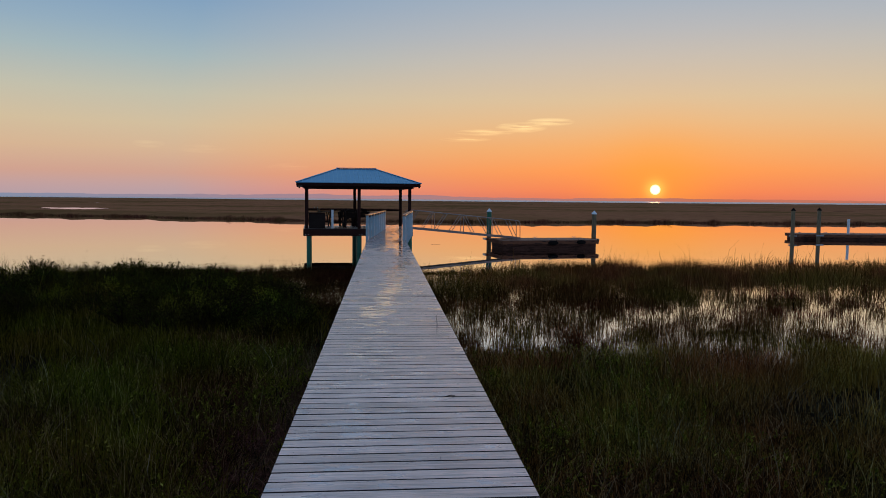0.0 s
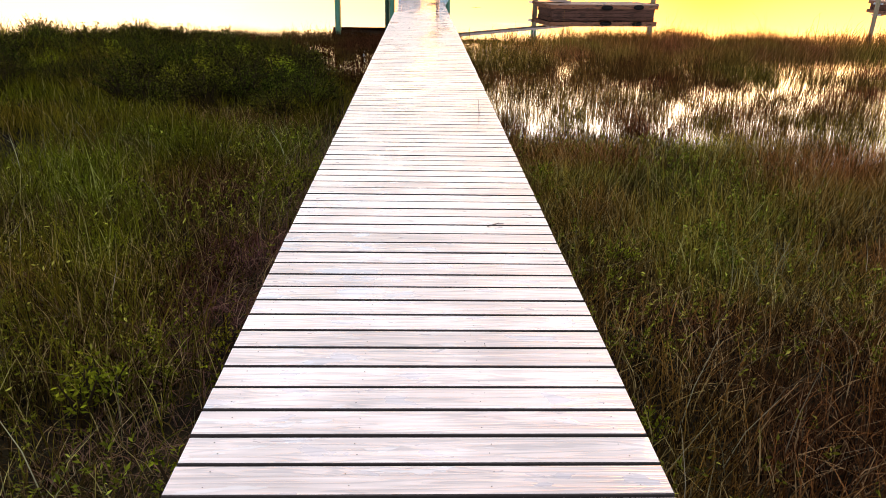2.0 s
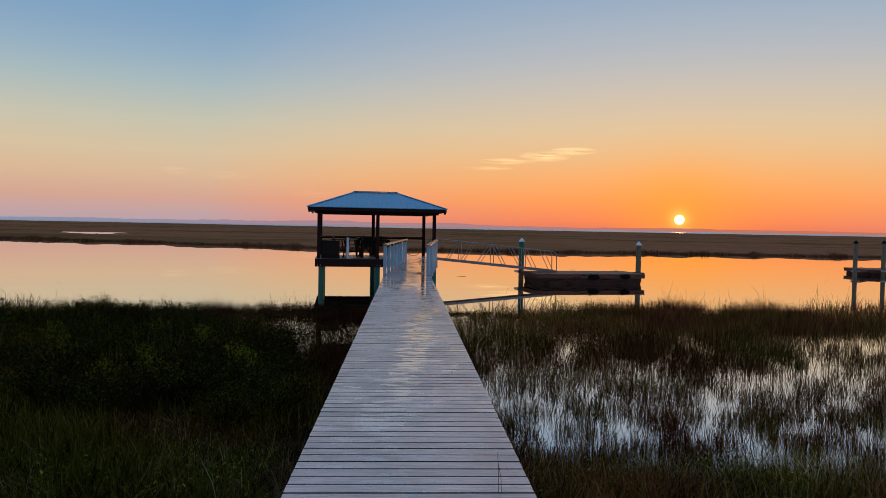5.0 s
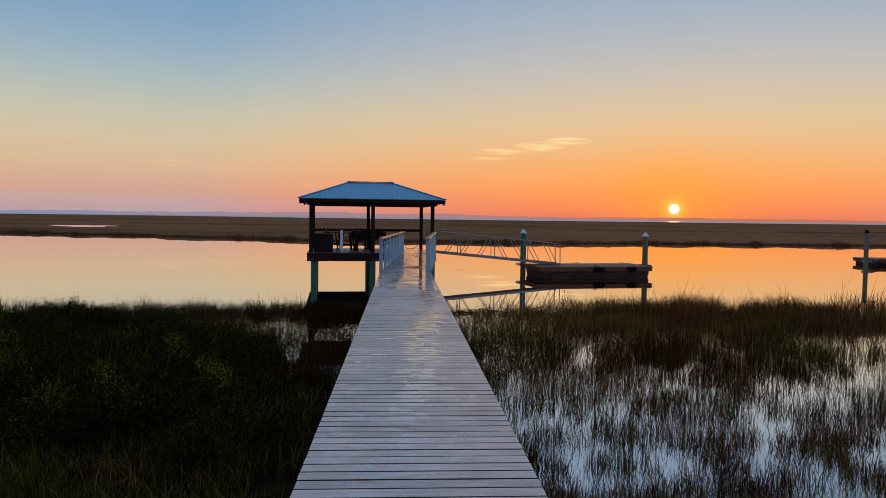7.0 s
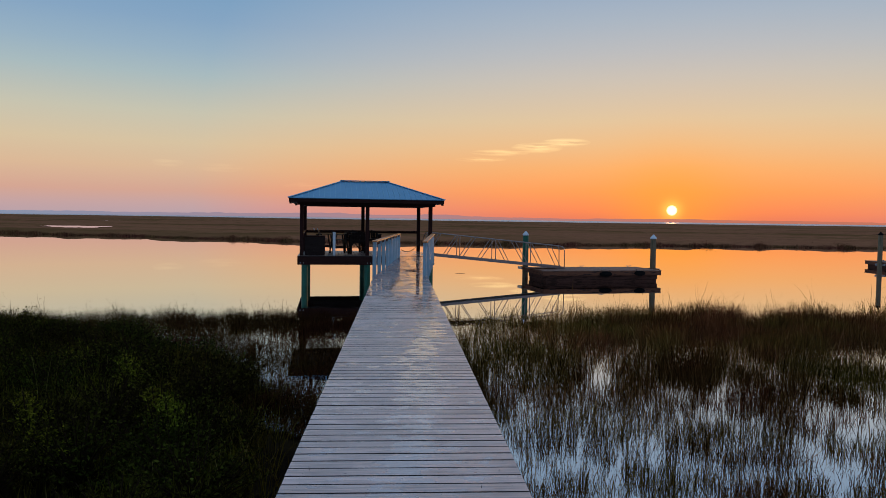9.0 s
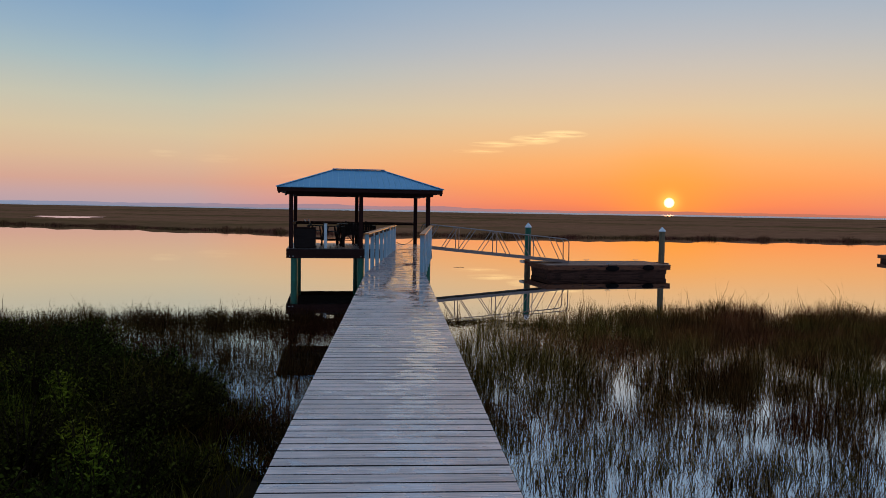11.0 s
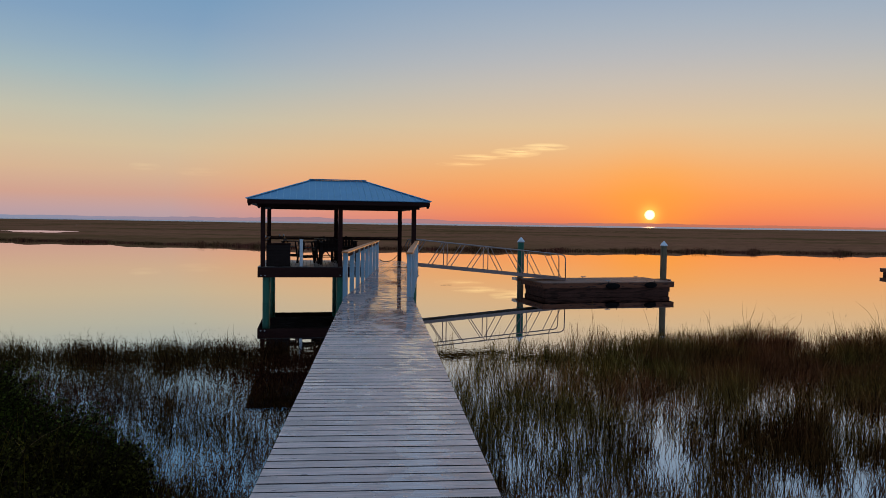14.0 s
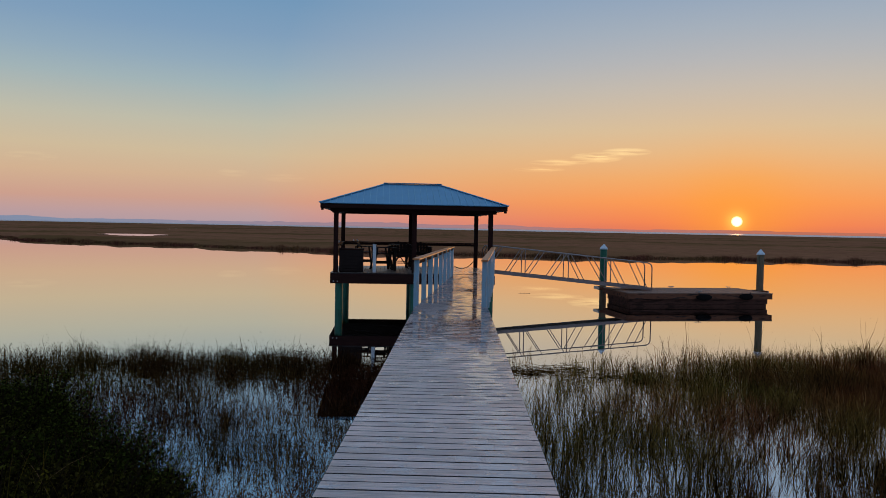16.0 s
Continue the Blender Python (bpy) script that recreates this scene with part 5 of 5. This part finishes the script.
def floating_stems(cx, cy, rx, ry, n, label):
    """Dead stems that drifted together and lie on the water."""
    c = np.stack([cx + rx * rng.normal(0, 0.5, n), cy + ry * rng.normal(0, 0.5, n)], -1)
    c = c[clear_of_walk(c)]
    n = len(c)
    a = rng.normal(0, 0.55, n)
    d = np.stack([np.cos(a), np.sin(a)], -1) * rng.uniform(0.05, 0.22, n)[:, None]
    q = np.stack([-np.sin(a), np.cos(a)], -1) * 0.004
    V = np.empty((n, 4, 3), np.float32)
    for i, xy in enumerate((c - d - q, c + d - q, c + d + q, c - d + q)):
        V[:, i, :2] = xy
    z0, z1 = rng.uniform(0.004, 0.05, n), rng.uniform(0.004, 0.05, n)
    V[:, 0, 2] = V[:, 3, 2] = WATER_Z + z0
    V[:, 1, 2] = V[:, 2, 2] = WATER_Z + z1
    V[:, 2:, 2] += 0.006
    return tagged(mesh_from("floating_stems", V.reshape(-1, 3), np.arange(4 * n), M_REED, np.full(n, 4)), label, "dead reeds", kind="stuff")


sprigs(-5.0, -0.75, -2.5, 9, 90, "small olive leafy sprigs among the green marsh grass")
sprigs(0.75, 5.0, -2.5, 9, 85, "small olive leafy sprigs among the brown marsh grass")
floating_stems(1.9, 25.0, 1.5, 0.7, 240, "mat of dead stems floating by the boardwalk")
floating_stems(3.6, 24.4, 1.5, 0.6, 150, "mat of dead stems floating at the reed edge")
floating_stems(-4.5, 24.3, 3.8, 1.3, 260, "line of dead stems floating along the reed edge")


def shrub_mesh(height, spread, twigs, leaf, mat):
    """Stems that fork from the ground, each set with leaves towards its tip."""
    stem_bm, cs, ds = bmesh.new(), [], []
    r = random.Random(int(height * 1000) + twigs)
    root = [stem_bm.verts.new((0.03 * math.cos(i * math.pi / 2), 0.03 * math.sin(i * math.pi / 2), 0)) for i in range(4)]
    for k in range(twigs):
        a, reach = r.uniform(0, math.tau), spread * math.sqrt(r.random())
        h = height * r.uniform(0.55, 1.0) * (1 - 0.35 * (reach / spread) ** 2)
        p2 = Vector((reach * math.cos(a), reach * math.sin(a), h))
        p1 = Vector((reach * 0.45 * math.cos(a), reach * 0.45 * math.sin(a), h * 0.6))
        ring = root
        for q, w0 in ((p1, 0.009), (p2, 0.003)):
            nxt = [stem_bm.verts.new(q + Vector((w0 * math.cos(i * math.pi / 2), w0 * math.sin(i * math.pi / 2), 0))) for i in range(4)]
            for i in range(4):
                stem_bm.faces.new((ring[i], ring[(i + 1) % 4], nxt[(i + 1) % 4], nxt[i]))
            ring = nxt
        for i in range(r.randint(14, 21)):
            t = r.uniform(0.15, 1.0)
            q = p1.lerp(p2, t)
            side = Vector((r.gauss(0, 1), r.gauss(0, 1), r.uniform(0.1, 1.1)))
            cs.append(q + side * 0.012)
            ds.append(side.normalized())
    return stem_bm, np.array(cs), np.array(ds), leaf, mat


M_STEM = material("shrub_stems", (0.030, 0.018, 0.010), 0.9, spec=0.0, vary=0.3, bump=0.2)


def shrub(kind, label, x, y, args):
    sh = tagged(empty(kind), label, "shrub", group=kind + "s on the marsh")
    sb, cs, ds, leaf, mat = shrub_mesh(*args)
    part("stem", sb, M_STEM, sh)
    lf = leaf_cloud(cs, ds, leaf, mat, "foliage", 0.19 if mat is M_WEED else 0.27)
    lf.parent = sh
    sh.matrix_world = Matrix.Translation((x, y, float(ground_z(np.array([x]), np.array([y]))[0]) - 0.03))
    return sh


def plant(kinds, spots, smin, smax, seed):
    """Copies of a few shrubs, each turned and sized its own way."""
    r = random.Random(seed)
    for i, (x, y) in enumerate(spots):
        z = float(ground_z(np.array([x]), np.array([y]))[0]) - 0.03
        k = r.uniform(smin, smax)
        ob = copy_thing(kinds[i % len(kinds)], Matrix.Translation((x, y, z)) @ Matrix.Rotation(r.uniform(0, math.tau), 4, "Z"))
        ob.scale = (k * r.uniform(0.9, 1.2), k * r.uniform(0.9, 1.2), k)


BUSH = "leafy green marsh shrub growing out of the grass"
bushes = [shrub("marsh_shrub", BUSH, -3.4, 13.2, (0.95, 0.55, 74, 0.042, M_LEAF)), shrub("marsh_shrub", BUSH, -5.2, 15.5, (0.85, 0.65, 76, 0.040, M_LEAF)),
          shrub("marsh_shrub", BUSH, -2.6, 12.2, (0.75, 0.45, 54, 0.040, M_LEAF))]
r_ = random.Random(11)
spots = []
while len(spots) < 84:
    x = -1.75 - 9.0 * r_.random() ** 1.1
    y = float(near_land_edge(np.array([x]))[0]) - 0.2 - 9.0 * r_.random() ** 1.5
    if y > 10.3 and (x < -2.5 or y < 14.4) and all((x - a) ** 2 + (y - b) ** 2 > 0.22 for a, b in spots):
        spots.append((x, y))
plant(bushes, spots, 0.75, 1.15, 12)
# the tallest stand close together along the edge of the firm ground
spots = []
while len(spots) < 42:
    x = r_.uniform(-9.0, -2.6)
    spots.append((x, float(near_land_edge(np.array([x]))[0]) - r_.uniform(-0.2, 2.6)))
plant(bushes, spots, 0.9, 1.15, 16)
spots = []
while len(spots) < 40:
    x = -2.5 - 3.6 * r_.random() ** 1.2
    spots.append((x, 15.5 + (-x - 1.2) * 0.95 - r_.uniform(-0.1, 1.5)))
plant(bushes, spots, 0.55, 0.9, 17)
spots = [(r_.uniform(13, 24), r_.uniform(9, 13.5)) for _ in range(14)]
plant(bushes, spots, 0.6, 0.9, 13)
WEED = "fresh green leafy weed at the foot of the boardwalk"
weeds = [shrub("weed", WEED, -1.05, 1.3, (0.55, 0.18, 9, 0.040, M_WEED)), shrub("weed", WEED, -1.2, 2.6, (0.42, 0.22, 11, 0.038, M_WEED))]
spots = []
while len(spots) < 55:
    side = -1 if r_.random() < 0.72 else 1
    x, y = side * (0.86 + 2.4 * r_.random() ** 2.0), -1.6 + 9.0 * r_.random() ** 1.4
    spots.append((x, y))
plant(weeds, spots, 0.55, 1.05, 14)
TALL = "fresh yellow-green leafy plant among dark shrubs"
tall_weeds = [shrub("leafy_plant", TALL, -4.2, 13.0, (0.95, 0.34, 26, 0.055, M_WEED)), shrub("leafy_plant", TALL, -3.4, 16.0, (0.85, 0.30, 20, 0.05, M_WEED))]
plant(tall_weeds, [(-2.8, 13.1), (-5.2, 16.4), (-2.5, 12.6), (-6.4, 14.6), (-5.6, 13.2), (-7.2, 16.2), (-4.9, 17.4), (-3.1, 14.3), (-3.9, 15.2), (-6.3, 17.1), (-4.4, 11.8), (-7.6, 14.1), (-3.6, 12.0)], 0.7, 1.05, 15)


def far_fringe():
    n = 110000
    x = rng.uniform(-130, 110, n)
    back = np.where(rng.uniform(0, 1, n) < 0.6, rng.normal(0.1, 0.6, n), rng.gamma(1.1, 3.0, n))
    p = np.stack([x, far_bank(x) + back], -1)
    h = 0.20 + rng.uniform(0.08, 0.42, n) * (0.40 + 1.9 * vnoise(x, x * 0, 0.4, 61) * vnoise(x, x * 0, 1.7, 62))
    return tagged(blades("far_reeds", p, np.full(n, WATER_Z - 0.1), h, np.clip(rng.gamma(1.8, .3, n), .02, 1.3), rng.uniform(.02, .07, n), M_FARREED, levels=((0, 1.0),)), "ragged reeds on the far creek bank", "reeds", kind="stuff")


far_fringe()

# ---- small things on the walk ----
def sprout(x, y, n, h, label):
    """A few thin blades growing up through a gap between planks."""
    bm = bmesh.new()
    r = random.Random(int(x * 100 + y * 10))
    for k in range(n):
        a, ln, q = r.uniform(0, math.tau), h * r.uniform(0.5, 1.0), r.uniform(0.1, 0.45)
        px = x + r.uniform(-0.03, 0.03)
        pipe(bm, [(px, y, -0.06), (px + q * ln * 0.3 * math.cos(a), y + q * ln * 0.3 * math.sin(a), ln * 0.5), (px + q * ln * math.cos(a), y + q * ln * math.sin(a), ln)], 0.0014, 4)
    return tagged(part("grass_sprout", bm, M_DARKGRASS), label, "grass sprout", group="sprouts between planks")


M_DARKGRASS = material("dark_grass_blade", (0.05, 0.035, 0.03), 0.6, vary=0.3, bump=0.1)
sprout(0.60, 0.0, 5, 0.25, "thin dark grass sprout growing between wet planks")
sprout(0.53, 5.49, 2, 0.28, "thin dark grass blades growing between wet planks")
for x, y in ((0.24, 1.30), (-0.60, 9.36), (0.60, 9.30), (0.46, 9.02)):
    sprout(x, y, 1, 0.05 if y < 2 else 0.03, "short dark stub standing between wet planks")


def twig(x, y, ln, turn, mat):
    bm = bmesh.new()
    c, s_ = math.cos(radians(turn)), math.sin(radians(turn))
    pipe(bm, [(x - c * ln / 2, y - s_ * ln / 2, 0.006), (x, y + 0.006, 0.012), (x + c * ln / 2, y + s_ * ln / 2, 0.006)], 0.0025, 5)
    rod(bm, (x, y, 0.01), (x + 0.2 * ln, y + 0.25 * ln, 0.012), 0.0018, 5)
    return tagged(part("twig", bm, mat), "small dry twig lying on wet planks", "twig", group="twigs on the planks")


twig(0.44, 2.73, 0.11, 25, M_STEM)
twig(-0.16, 0.0, 0.05, -12, M_PILE)


def nails():
    """Rows of dark nail heads over the joists, sunk into the planks."""
    r = np.random.default_rng(9)
    ks = np.arange(-41, int(BEND_Y / PITCH))
    K, X, S = np.meshgrid(ks, np.array([-0.66, -0.22, 0.22, 0.66]), np.array([0.3, 0.7]), indexing="ij")
    cx = X.ravel() + r.uniform(-0.015, 0.015, X.size)
    cy = (K.ravel() + S.ravel()) * PITCH + r.uniform(-0.008, 0.008, X.size)
    a = np.linspace(0, math.tau, 7)[:-1]
    V = np.empty((len(cx), 6, 3), np.float32)
    V[:, :, 0] = cx[:, None] + 0.0024 * np.cos(a)
    V[:, :, 1] = cy[:, None] + 0.0024 * np.sin(a)
    V[:, :, 2] = 0.0022
    ob = mesh_from("nail_heads", V.reshape(-1, 3), np.arange(len(cx) * 6), M_NAIL, np.full(len(cx), 6))
    ob.parent = boardwalk
    return tagged(ob, "rusty dark nail heads", kind="stuff")


bm = bmesh.new()
pipe(bm, [(2.95, 43.1, WATER_Z), (3.2, 43.18, WATER_Z + 0.003), (3.5, 43.2, WATER_Z + 0.001)], 0.008, 6)
tagged(part("floating_stick", bm, M_JOIST), "dark wet stick floating on the still creek", "stick")
M_NAIL = material("rusty_nails", (0.09, 0.065, 0.055), 0.6, metal=0.4, vary=0.4)
nails()

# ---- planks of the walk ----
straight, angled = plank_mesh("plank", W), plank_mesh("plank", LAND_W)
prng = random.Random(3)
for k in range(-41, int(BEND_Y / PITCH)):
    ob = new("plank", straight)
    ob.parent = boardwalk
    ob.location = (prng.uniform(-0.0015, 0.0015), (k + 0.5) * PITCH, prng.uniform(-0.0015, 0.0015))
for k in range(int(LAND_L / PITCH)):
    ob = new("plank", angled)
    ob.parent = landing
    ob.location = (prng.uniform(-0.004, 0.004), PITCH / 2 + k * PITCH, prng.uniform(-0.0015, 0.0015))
